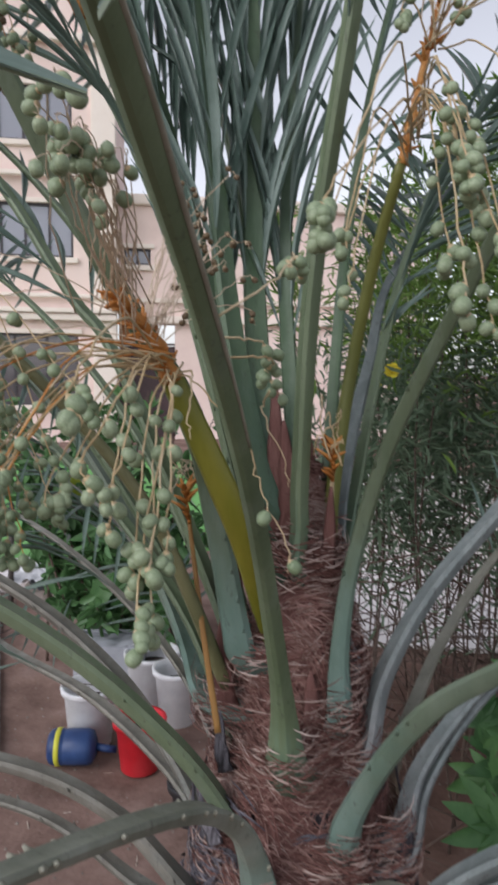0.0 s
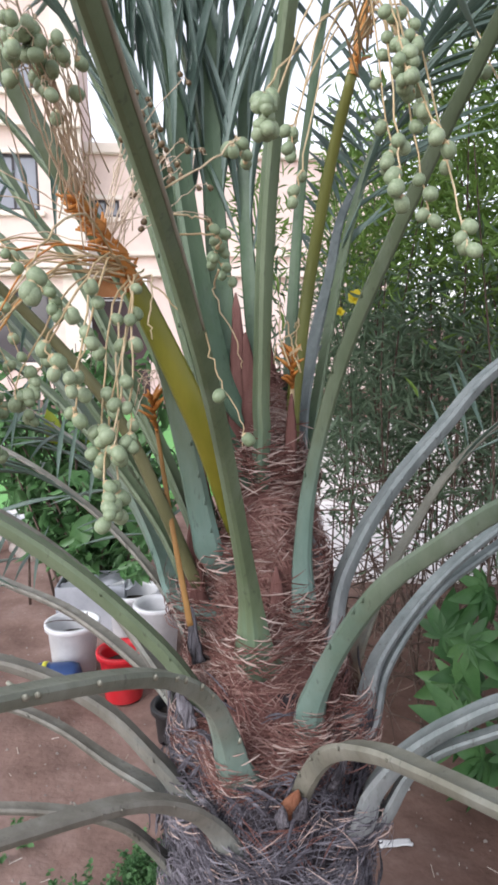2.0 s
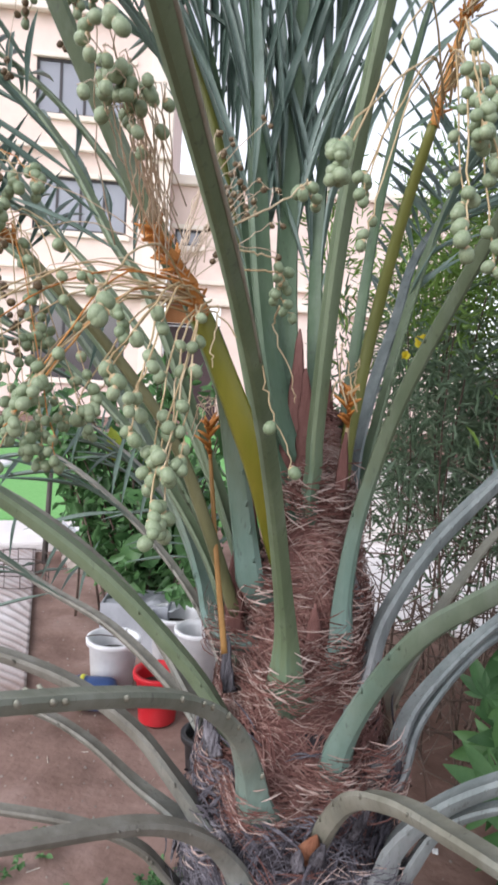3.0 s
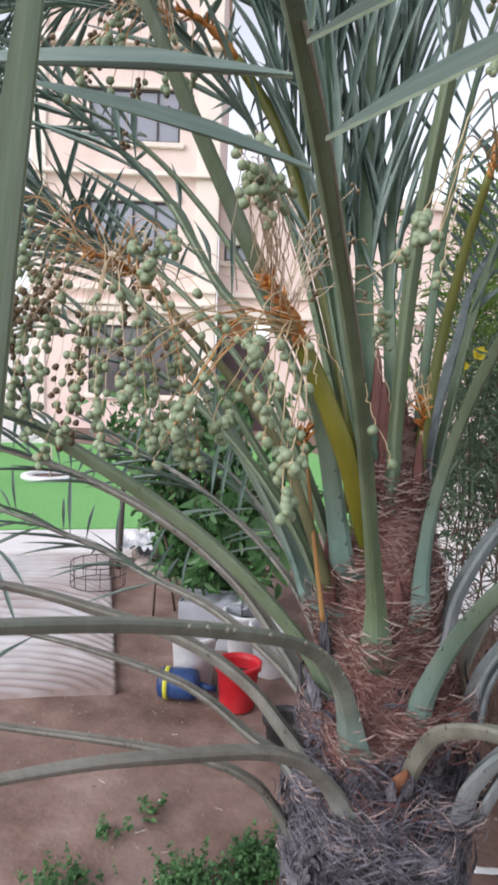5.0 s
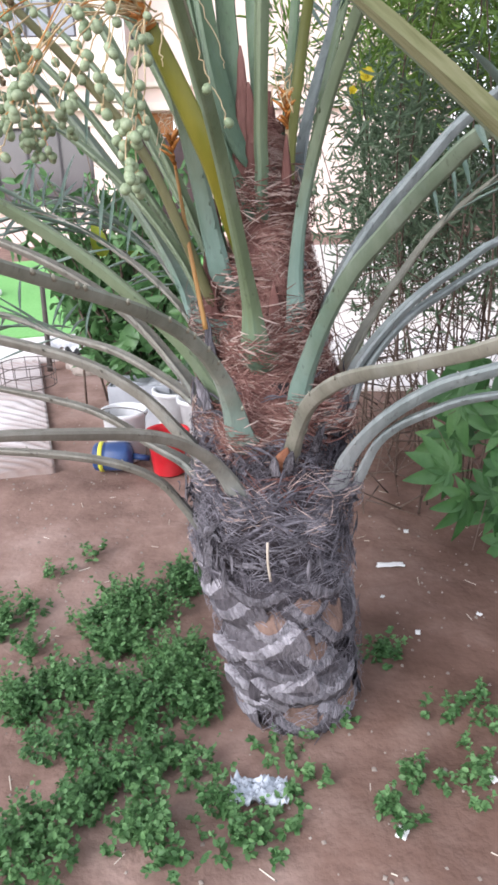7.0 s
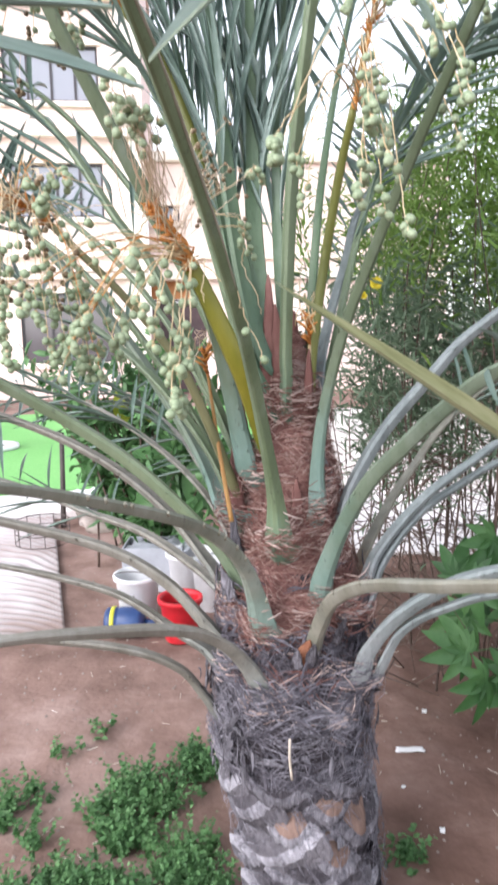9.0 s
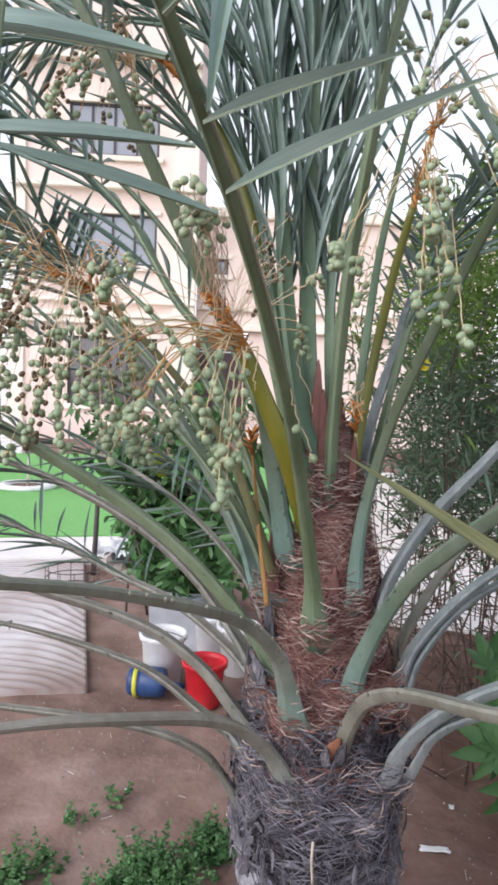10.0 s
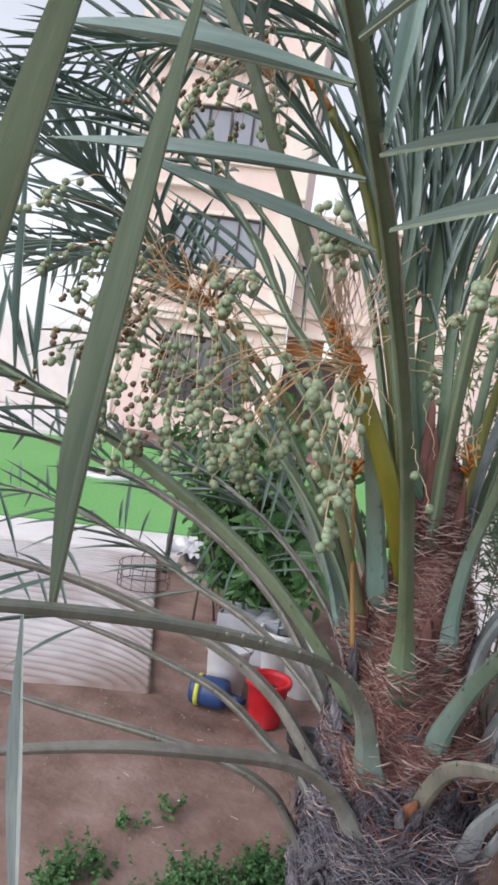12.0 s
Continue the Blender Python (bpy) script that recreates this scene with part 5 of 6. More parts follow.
# the stalk in front, yellow below and orange above
fruit_stalk([(-0.083, 0.046, 1.326), (-0.095, 0.006, 1.415), (-0.127, -0.082, 1.591), (-0.186, -0.116, 1.744), (-0.233, -0.135, 1.847)], 0.064, YELLOWSTALK, "flat yellow-green fruit stalk with an orange head", [(-0.231, -0.134, 1.840), (-0.248, -0.169, 1.895), (-0.274, -0.212, 1.938), (-0.273, -0.276, 1.961)],
            ((3, (-0.228, -0.15, 1.85), (-0.178, -0.44, 1.66), (0.012, 0.03, 0.02), 8, 0.0185, 0.07, 0.36, ""), (2, (-0.228, -0.15, 1.85), (-0.186, -0.45, 1.595), (0.008, 0.02, 0.012), 7, 0.0185, 0.08, 0.55, ""),
             (3, (-0.235, -0.16, 1.87), (-0.235, -0.43, 1.73), (0.018, 0.04, 0.03), 5, 0.0185, 0.06, 0.45, ""), (5, (-0.24, -0.17, 1.88), (-0.335, -0.40, 1.73), (0.035, 0.04, 0.035), 5, 0.0185, 0.08, 0.6, ""),
             (1, (-0.24, -0.17, 1.88), (-0.22, -0.59, 1.82), (0.004, 0.01, 0.01), 3, 0.0195, 0.07, 0.68, ""), (9, (-0.24, -0.17, 1.87), (-0.44, -0.36, 1.76), (0.08, 0.05, 0.05), 1, 0.018, 0.07, 0.85, ""),
             (34, (-0.268, -0.27, 1.958), (-0.240, -0.49, 2.08), (0.013, 0.05, 0.018), 1, 0.0165, 0.012, 0.92, "bare"), (6, (-0.268, -0.26, 1.95), (-0.246, -0.55, 2.10), (0.014, 0.04, 0.018), 2, 0.0170, 0.012, 0.8, "bare"),
             (22, (-0.25, -0.18, 1.91), (-0.185, -0.12, 2.05), (0.045, 0.06, 0.06), 2, 0.016, 0.02, 0.6, "dried"),
             (4, (-0.25, -0.2, 1.91), (-0.44, -0.32, 1.92), (0.06, 0.06, 0.06), 2, 0.022, 0.04, 0.7, "dried"), (2, (-0.22, -0.16, 1.84), (-0.15, -0.22, 1.80), (0.02, 0.02, 0.02), 0, 0.02, 0.03, 0.8, "")), seed=1, foot=0.12, knobs=60)
# the slender stalk to the other side
fruit_stalk([(-0.008, 0.165, 1.377), (0.026, 0.120, 1.503), (0.034, 0.130, 1.627), (0.064, 0.164, 1.856), (0.105, 0.132, 2.081), (0.143, 0.076, 2.233)], 0.036, OLIVESTALK, "slender olive-yellow fruit stalk with an orange head", [(0.142, 0.078, 2.225), (0.160, 0.087, 2.324), (0.185, 0.097, 2.435), (0.20, 0.08, 2.52)],
            ((6, (0.16, 0.08, 2.30), (0.182, -0.28, 2.13), (0.018, 0.04, 0.04), 7, 0.0192, 0.10, 0.5, ""), (4, (0.16, 0.08, 2.28), (0.188, -0.38, 1.985), (0.022, 0.04, 0.03), 5, 0.0185, 0.16, 0.6, ""),
             (2, (0.15, 0.07, 2.26), (0.028, -0.41, 2.075), (0.005, 0.015, 0.012), 7, 0.0175, 0.12, 0.78, ""), (3, (0.15, 0.07, 2.25), (0.045, -0.30, 2.03), (0.012, 0.06, 0.03), 3, 0.0175, 0.14, 0.72, ""),
             (7, (0.18, 0.09, 2.42), (0.28, -0.10, 2.42), (0.08, 0.10, 0.06), 6, 0.0185, 0.08, 0.5, ""), (5, (0.19, 0.09, 2.44), (0.33, -0.25, 2.25), (0.06, 0.08, 0.06), 6, 0.0185, 0.14, 0.5, ""), (8, (0.195, 0.09, 2.48), (0.23, 0.12, 2.66), (0.09, 0.08, 0.05), 2, 0.02, 0.03, 0.7, "bare")), seed=2, flat=0.8, knobs=26)
# thin side strands lying along the front frond
fruit_stalk([(-0.094, -0.98, 2.088), (-0.087, -0.85, 2.030), (-0.082, -0.738, 1.966), (-0.076, -0.62, 1.892), (-0.071, -0.53, 1.830), (-0.067, -0.45, 1.767)], 0.006, THORN, "thin pale fruit stalk", None,
            ((1, (-0.078, -0.645, 1.912), (-0.020, -0.53, 1.968), (0.003, 0.003, 0.003), 6, 0.0145, 0.012, 0.4, ""), (2, (-0.073, -0.57, 1.860), (-0.042, -0.50, 1.845), (0.008, 0.01, 0.008), 6, 0.0125, 0.010, 0.35, ""),
             (1, (-0.045, -0.50, 1.845), (-0.028, -0.445, 1.75), (0.003, 0.003, 0.003), 0, 0.012, 0.02, 0.3, ""), (1, (-0.067, -0.45, 1.765), (-0.024, -0.465, 1.66), (0.002, 0.003, 0.003), 2, 0.0155, 0.006, 0.3, "")), seed=3, thin=0.6)
# the large bunch further out
fruit_stalk([(-0.164, 0.056, 1.241), (-0.222, -0.015, 1.442), (-0.290, -0.056, 1.613), (-0.411, -0.087, 1.774), (-0.569, -0.146, 1.947)], 0.029, BUNCHSTALK, "brownish yellow fruit stalk of the large bunch", [(-0.565, -0.145, 1.943), (-0.608, -0.205, 1.989), (-0.668, -0.283, 2.008)],
            ((12, (-0.60, -0.19, 1.975), (-0.50, -0.36, 1.735), (0.11, 0.10, 0.075), 14, 0.0158, 0.10, 0.45, ""), (10, (-0.62, -0.22, 1.99), (-0.74, -0.36, 1.775), (0.11, 0.10, 0.08), 14, 0.0158, 0.14, 0.45, ""),
             (8, (-0.59, -0.18, 1.965), (-0.40, -0.36, 1.675), (0.06, 0.07, 0.045), 13, 0.0158, 0.10, 0.47, ""), (9, (-0.66, -0.27, 2.005), (-0.87, -0.34, 1.885), (0.10, 0.12, 0.10), 12, 0.0158, 0.1, 0.5, ""),
             (6, (-0.62, -0.22, 1.995), (-0.50, -0.28, 2.00), (0.06, 0.08, 0.03), 5, 0.018, 0.05, 0.65, ""), (30, (-0.63, -0.23, 1.99), (-0.71, -0.29, 1.885), (0.14, 0.12, 0.09), 7, 0.021, 0.06, 0.5, "dried")), seed=4, flat=0.8, thin=0.62)
# the high bunch behind the leaflets
fruit_stalk([(-0.120, 0.170, 1.420), (-0.176, 0.248, 1.748), (-0.260, 0.336, 2.018), (-0.409, 0.430, 2.441), (-0.55, 0.40, 2.66)], 0.056, OLIVESTALK, "olive fruit stalk of a high bunch", [(-0.545, 0.40, 2.652), (-0.62, 0.35, 2.73), (-0.70, 0.30, 2.76)],
            ((12, (-0.70, 0.25, 2.70), (-0.82, 0.18, 2.55), (0.12, 0.1, 0.07), 6, 0.02, 0.10, 0.5, ""), (14, (-0.70, 0.25, 2.7), (-0.86, 0.2, 2.58), (0.14, 0.1, 0.09), 6, 0.024, 0.1, 0.5, "dried")), seed=5, flat=0.8)
# small stubs
fruit_stalk([(-0.166, -0.034, 1.195), (-0.201, -0.010, 1.390), (-0.234, 0.024, 1.587)], 0.013, OCHRE, "thin ochre fruit stalk stub", [(-0.231, 0.02, 1.57), (-0.235, 0.02, 1.61), (-0.237, 0.015, 1.64)],
            ((7, (-0.236, 0.018, 1.63), (-0.226, 0.0, 1.68), (0.016, 0.016, 0.012), 0, 0.02, 0.02, 0.5, "bare"),), seed=6, knobs=16)
fruit_stalk([(0.025, 0.10, 1.50), (0.03, 0.09, 1.58), (0.032, 0.07, 1.66)], 0.014, STRAND, "thin fruit stalk stub", [(0.032, 0.07, 1.65), (0.033, 0.06, 1.70), (0.034, 0.055, 1.72)],
            ((5, (0.033, 0.06, 1.70), (0.038, 0.05, 1.77), (0.014, 0.014, 0.02), 0, 0.008, 0.004, 0.8, ""),), seed=7, knobs=16)


# ---- hedge of yellow oleander ----
def build_hedge():
    rng = np.random.default_rng(11)
    h = empty("oleander_hedge", "dense dark-green yellow oleander hedge with a few flowers", "hedge", at=(1.3, 1.9, 0))
    inv = np.array((1.3, 1.9, 0))
    base, way, size, tone = [], [], [], []
    twigs = bmesh.new()
    for i in range(320):
        x, y = rng.uniform(0.15, 3.4), rng.uniform(1.35, 3.1)
        top = 2.32 + 0.5 * min(1.6, x) + rng.uniform(-0.5, 0.35)
        end = np.array((x + rng.normal(0, 0.24) - 0.10, y + rng.normal(0, 0.2) - 0.30, top))
        a = np.array((x, y, 0.0))
        mid = (a + end) / 2 + np.array((rng.normal(0, 0.09), rng.normal(0, 0.09), 0.1))
        line = smooth_line([a, mid, end], 16)
        if i < 110:
            tube(twigs, [p - Vector(inv) for p in line[::2]], lambda u: 0.0055 * (1 - 0.8 * u) + 0.0008, 4)
        n = 245
        us = rng.uniform(0.14, 1.0, n) ** 0.8
        for u in us:
            j = min(15, int(u * 16))
            p = np.array(line[j].lerp(line[j + 1], u * 16 - j))
            off = rng.normal(0, 1, 3)
            w = off / np.linalg.norm(off) + np.array((0, -0.25, 0.15))
            q = p + off * np.array((0.055, 0.055, 0.04))
            if q[2] < 0.58 + 0.68 * rng.random() ** 0.62 or (q[1] < 0.75):
                continue
            base.append(q)
            way.append(w)
            size.append(rng.uniform(0.05, 0.10))
            tone.append(q[2] > 1.98 - 0.2 * (q[0] > 0.7) + rng.normal(0, 0.14))
    # low bare twigs
    for i in range(1300):
        x, y = rng.uniform(0.05, 3.2), rng.uniform(1.2, 3.0)
        z0 = rng.uniform(0.05, 1.15)
        d = np.array((rng.normal(0, 0.26), rng.normal(0, 0.26), rng.normal(0.12, 0.22)))
        p = [Vector((x, y, z0)), Vector(np.array((x, y, z0)) + d * 0.5 + rng.normal(0, 0.02, 3)), Vector(np.array((x, y, z0)) + d)]
        tube(twigs, [q - Vector(inv) for q in p], lambda u: 0.0035 * (1 - 0.8 * u) + 0.0006, 4)
    part("twig_mass", twigs, TWIG, h, kind="stuff")
    base, way, size, tone = np.array(base), np.array(way), np.array(size), np.array(tone)
    for k, m in ((False, HEDGE), (True, LIGHTHEDGE)):
        s = tone == k
        ob = leaf_cloud("foliage", base[s] - inv, way[s], size[s], 0.075, m, 5 + k)
        ob.parent = h
        tagged(ob, "narrow dark-green leaves" if not k else "narrow light-green young leaves", kind="stuff")
    for p, turn, grown in (((0.218, 1.019, 1.857), 0, 0.72), ((0.165, 1.03, 1.812), 70, 0.42)):
        bm = bmesh.new()
        for k in range(5):
            a = 2 * math.pi * k / 5
            rim = []
            for tall, rad, half in ((-0.012, 0.005, 0.62), (0.004, 0.011, 0.66), (0.018, 0.020, 0.70), (0.026, 0.030, 0.62), (0.028, 0.036, 0.30)):
                rim.append([bm.verts.new((rad * math.cos(a + q * half), rad * math.sin(a + q * half), tall - 0.004 * abs(q))) for q in (-1, 0, 1)])
            for p0, p1 in zip(rim, rim[1:]):
                for q in (0, 1):
                    bm.faces.new((p0[q], p0[q + 1], p1[q + 1], p1[q]))
        tube(bm, [Vector((0, 0, -0.022)), Vector((0, 0, -0.01)), Vector((0, 0, 0.003))], lambda u: 0.003 + 0.003 * u, 6)
        bmesh.ops.transform(bm, matrix=Matrix.Translation(Vector(p) - Vector(inv)) @ pose(0, 0, 0, 70, 0, turn * 0.3) @ Matrix.Diagonal((grown, grown, 0.72, 1)), verts=bm.verts)
        part("flower", bm, PETAL, h, "yellow trumpet flower")


build_hedge()


# ---- shrub behind the buckets ----
def leaf_blade(bm, root, way, up, length, width, droop=0.25, n=8):
    """One large leaf with a midrib fold."""
    x = Vector(way).normalized()
    y = Vector(up).cross(x).normalized()
    z = x.cross(y)
    rows = []
    for i in range(n + 1):
        u = i / n
        w = width * math.sin(math.pi * min(1, 0.05 + 0.95 * u ** 0.8)) ** 0.8 * 0.5 + 0.001
        c = Vector(root) + x * length * u - z * droop * length * u * u
        rows.append((bm.verts.new(c + y * w + z * w * 0.35), bm.verts.new(c), bm.verts.new(c - y * w + z * w * 0.35)))
    for a, b in zip(rows, rows[1:]):
        bm.faces.new((a[0], a[1], b[1], b[0]))
        bm.faces.new((a[1], a[2], b[2], b[1]))


def build_shrub():
    rng = np.random.default_rng(21)
    s = empty("garden_shrub", "leafy dark-green garden shrub behind the buckets", "shrub", at=(-1.35, 3.05, 0))
    o = np.array((-1.35, 3.05, 0))
    base, way, size = [], [], []
    stems = bmesh.new()
    for i in range(84):
        a = np.array((rng.normal(0, 0.16), rng.normal(0, 0.14), 0))
        e = np.array((rng.normal(0.0, 0.46), rng.normal(-0.05, 0.30), rng.uniform(0.45, 1.78)))
        line = smooth_line([a, (a + e) / 2 + np.array((0, 0, 0.12)), e], 14)
        tube(stems, line[::2], lambda u: 0.009 * (1 - 0.8 * u) + 0.001, 5)
        for k in range(46):
            u = rng.uniform(0.22, 1)
            j = min(13, int(u * 14))
            p = np.array(line[j])
            d = rng.normal(0, 1, 3) + np.array((0, -0.3, -0.15))
            base.append(p + rng.normal(0, 0.03, 3))
            way.append(d)
            size.append(rng.uniform(0.07, 0.15))
    part("stem_mass", stems, TWIG, s, kind="stuff")
    ob = leaf_cloud("foliage", np.array(base), np.array(way), np.array(size), 0.36, SHRUB, 3)
    ob.parent = s
    tagged(ob, kind="stuff")
    for p, w, up, ln, wd, m, lab in (((0.28, -0.30, 0.86), (-0.4, -0.5, 0.1), (0.1, -0.8, 0.5), 0.22, 0.20, WEED, "round light-green leaf"), ((-0.10, -0.25, 1.08), (-0.1, -0.3, 0.8), (0.3, -0.9, 0.1), 0.22, 0.11, LIME, "yellow-green leaf"),
                                     ((0.20, -0.30, 0.86), (-0.75, -0.35, 0.15), (0.1, -0.5, 0.8), 0.34, 0.13, SHRUB, "long dark leaf"), ((0.26, -0.40, 0.80), (-0.15, -0.3, -0.85), (0.1, -0.9, 0.1), 0.34, 0.16, SHRUB, "long dark leaf"),
                                     ((0.42, -0.42, 0.84), (0.1, -0.3, -0.85), (0.1, -0.9, 0.1), 0.36, 0.17, SHRUB, "long dark leaf"), ((0.12, -0.36, 0.66), (-0.3, -0.3, -0.6), (0.1, -0.9, 0.3), 0.28, 0.13, SHRUB, "long dark leaf"),
                                     ((0.5, -0.35, 0.7), (0.3, -0.3, -0.7), (0.1, -0.9, 0.1), 0.32, 0.15, SHRUB, "long dark leaf"), ((0.15, -0.2, 1.05), (-0.5, -0.4, 0.5), (0.2, -0.7, 0.6), 0.2, 0.07, LIME, "yellow-green leaf")):
        bm = bmesh.new()
        leaf_blade(bm, p, w, up, ln, wd)
        part("large_leaf", bm, m, s, lab)


build_shrub()


# ---- lobed-leaf plant ----
def lobed_leaf(radius, seed):
    r = random.Random(seed)
    bm = bmesh.new()
    for k in range(9):
        a = radians(-140 + 280 * k / 8 + r.uniform(-4, 4))
        ln = radius * (0.75 + 0.35 * math.cos(a)) * r.uniform(0.9, 1.1)
        d = Vector((math.cos(a), math.sin(a), 0))
        leaf_blade(bm, (0, 0, 0), d, (0, 0, 1), ln, ln * 0.36, 0.18 + r.uniform(0, 0.1), 6)
    me = bpy.data.meshes.new("lobed_leaf")
    bm.normal_update()
    bm.to_mesh(me)
    bm.free()
    me.materials.append(CASTOR)
    me.polygons.foreach_set("use_smooth", [True] * len(me.polygons))
    return me


def build_lobed_plant():
    s = empty("castor_plant", "castor plant with broad lobed green leaves", "plant", at=(0.92, 1.2, 0))
    o = Vector((0.92, 1.2, 0))
    shapes = [lobed_leaf(0.165, i) for i in range(3)]
    r = random.Random(5)
    for i, c in enumerate(((0.58, 0.92, 0.42), (0.62, 1.0, 0.68), (0.66, 0.92, 0.30), (0.56, 1.12, 0.66), (0.80, 0.95, 0.60), (0.88, 0.9, 0.38), (0.95, 1.1, 0.74), (0.80, 1.05, 0.20), (1.05, 0.95, 0.5), (0.68, 1.1, 0.54),
                           (0.60, 1.05, 0.52), (0.78, 0.85, 0.46), (0.92, 0.8, 0.22), (0.78, 1.1, 0.66), (0.72, 1.2, 0.80), (0.9, 1.2, 0.9), (0.86, 0.95, 0.1), (0.76, 0.9, 0.34))):
        c = Vector(c) - o
        ob = new("lobed_leaf", shapes[i % 3])
        ob.parent = s
        ob.matrix_basis = Matrix.Translation(c) @ pose(0, 0, 0, r.uniform(48, 82), r.uniform(-25, 25), r.uniform(-50, 50)) @ pose(0, 0, 0, 0, 0, r.uniform(-180, 180))
        bm = bmesh.new()
        tube(bm, smooth_line([(0, 0, 0.02 + 0.05 * (i % 3)), (c.x * 0.35, c.y * 0.35, max(0.08, c.z * 0.8)), tuple(c)], 8), lambda u: 0.006 * (1 - 0.6 * u), 5)
        part("leaf_stem", bm, CASTOR, s)


build_lobed_plant()


# ---- weeds on the soil ----
def weed_field(name, label, tall, patches, seed):
    """Low leafy weeds: patches are (x, y, spread, plants)."""
    rng = np.random.default_rng(seed)
    base, way, size = [], [], []
    for cx, cy, wide, n in patches:
        heart = [(cx + rng.normal(0, wide * 0.75), cy + rng.normal(0, wide * 0.75)) for _ in range(max(3, n // 16))]
        for _ in range(n):
            hx, hy = heart[rng.integers(len(heart))]
            x, y = hx + rng.normal(0, 0.034), hy + rng.normal(0, 0.034)
            if x * x + (y - 0.05) ** 2 < 0.040:
                continue
            z0 = ground_height(x, y)
            h = tall * rng.uniform(0.4, 1.7)
            lean = rng.normal(0, 0.35, 2)
            for k in range(rng.integers(13, 22)):
                u = rng.uniform(0.15, 1)
                p = np.array((x + lean[0] * h * u, y + lean[1] * h * u, z0 + h * u))
                d = np.array((rng.normal(), rng.normal(), rng.normal(0.15, 0.35)))
                base.append(p)
                way.append(d)
                size.append(rng.uniform(0.008, 0.027) * (1.2 - 0.5 * u))
    ob = leaf_cloud(name, np.array(base), np.array(way), np.array(size), 0.62, WEED, seed + 1, flat=2.0)
    return tagged(ob, label, "weeds", kind="stuff")


weed_field("weeds", "thick patches of low green weeds growing on the soil", 0.08,
           ((-0.47, 0.65, 0.069, 112), (-0.55, 0.44, 0.081, 121), (-0.6, 0.24, 0.069, 121), (-0.75, 0.37, 0.069, 74), (-1.0, 0.23, 0.057, 74), (-0.8, -0.09, 0.057, 93), (-0.61, -0.21, 0.069, 70), (-0.67, 0.01, 0.069, 112), (-0.46, -0.04, 0.046, 93), (-0.3, 0.03, 0.081, 149), (-0.19, -0.0, 0.046, 84), (-0.37, 0.16, 0.081, 93), (-0.38, -0.38, 0.057, 59), (-0.3, -0.3, 0.046, 43), (-0.45, -0.56, 0.057, 49), (-0.29, -0.47, 0.046, 43), (-0.64, -0.47, 0.046, 38), (-0.59, -0.61, 0.034, 27), (-0.2, -0.55, 0.034, 19), (-0.46, -0.33, 0.046, 38)), 31)
weed_field("weed_tufts", "scattered tufts of low green weeds on bare soil", 0.05,
           ((-0.89, 0.82, 0.034, 10), (-1.02, 0.41, 0.046, 13), (-0.19, -0.29, 0.034, 19), (-0.12, -0.36, 0.034, 19), (-0.04, -0.46, 0.034, 19), (0.11, -0.34, 0.046, 15), (0.07, -0.06, 0.057, 27), (0.17, -0.02, 0.046, 22), (0.31, 0.27, 0.034, 22), (0.57, -0.01, 0.057, 22), (0.51, -0.22, 0.046, 19), (0.37, -0.37, 0.034, 15), (0.39, -0.24, 0.023, 11), (-0.01, -0.18, 0.046, 11), (-0.99, 0.62, 0.046, 7), (0.02, -0.52, 0.057, 11)), 47)


# ---- pots and loose things ----
def pot(name, label, category, at, r0, r1, h, skin, group="", handle=False, tilt=0.0, filled=True, rim=0.012):
    p = empty(name, label, category, group, at)
    if tilt:
        p.matrix_basis = pose(*at, 0, tilt, 30)
    bm = bmesh.new()
    lathe(bm, [(0.001, 0.0), (r0, 0.0), (r0 + 0.004, 0.006), (r1 - 0.004, h - 0.035), (r1, h - 0.032), (r1 + rim, h - 0.028), (r1 + rim + 0.002, h - 0.004), (r1 + rim, h), (r1 - 0.006, h), (r1 - 0.008, h - 0.03), (r0 - 0.006, 0.012), (0.001, 0.012)], 36)
    part("pot_wall", bm, skin, p)
    if filled:
        bm = bmesh.new()
        rings = lathe(bm, [(0.001, h * 0.70), (r1 * 0.5, h * 0.715), (r0 + (r1 - r0) * 0.70 - 0.010, h * 0.70)], 24)
        part("soil", bm, POTSOIL, p, "dark potting soil")
    if handle:
        bm = bmesh.new()
        n = 18
        tube(bm, [Vector(((r1 + rim) * math.cos(math.pi * k / n), -0.03 - 0.25 * math.sin(math.pi * k / n) * r1, h - 0.02 + 0.05 * math.sin(math.pi * k / n))) for k in range(n + 1)], 0.003, 5)
        part("wire_handle", bm, WIRE, p, "thin wire handle")
    return p


pot("bucket", "white plastic bucket with dark soil standing on the ground", "bucket", (-1.125, 1.975, 0.0), 0.10, 0.128, 0.30, WHITEPLASTIC, "planting buckets", handle=True)
pot("bucket", "dusty white bucket behind the others", "bucket", (-0.93, 2.45, 0.0), 0.115, 0.145, 0.29, WHITEPLASTIC, "planting buckets")
pot("bucket", "red plastic pot with a white rim", "bucket", (-0.82, 1.79, 0.0), 0.086, 0.113, 0.245, REDPLASTIC, "planting buckets")
pot("flower_pot", "small white pot inside the group", "flower pot", (-0.74, 2.24, 0.0), 0.09, 0.12, 0.30, WHITEPLASTIC, "planting buckets")
pot("flower_pot", "small black plastic pot on the soil", "flower pot", (-0.50, 1.45, 0.0), 0.075, 0.095, 0.17, BLACKPLASTIC, "planting buckets")


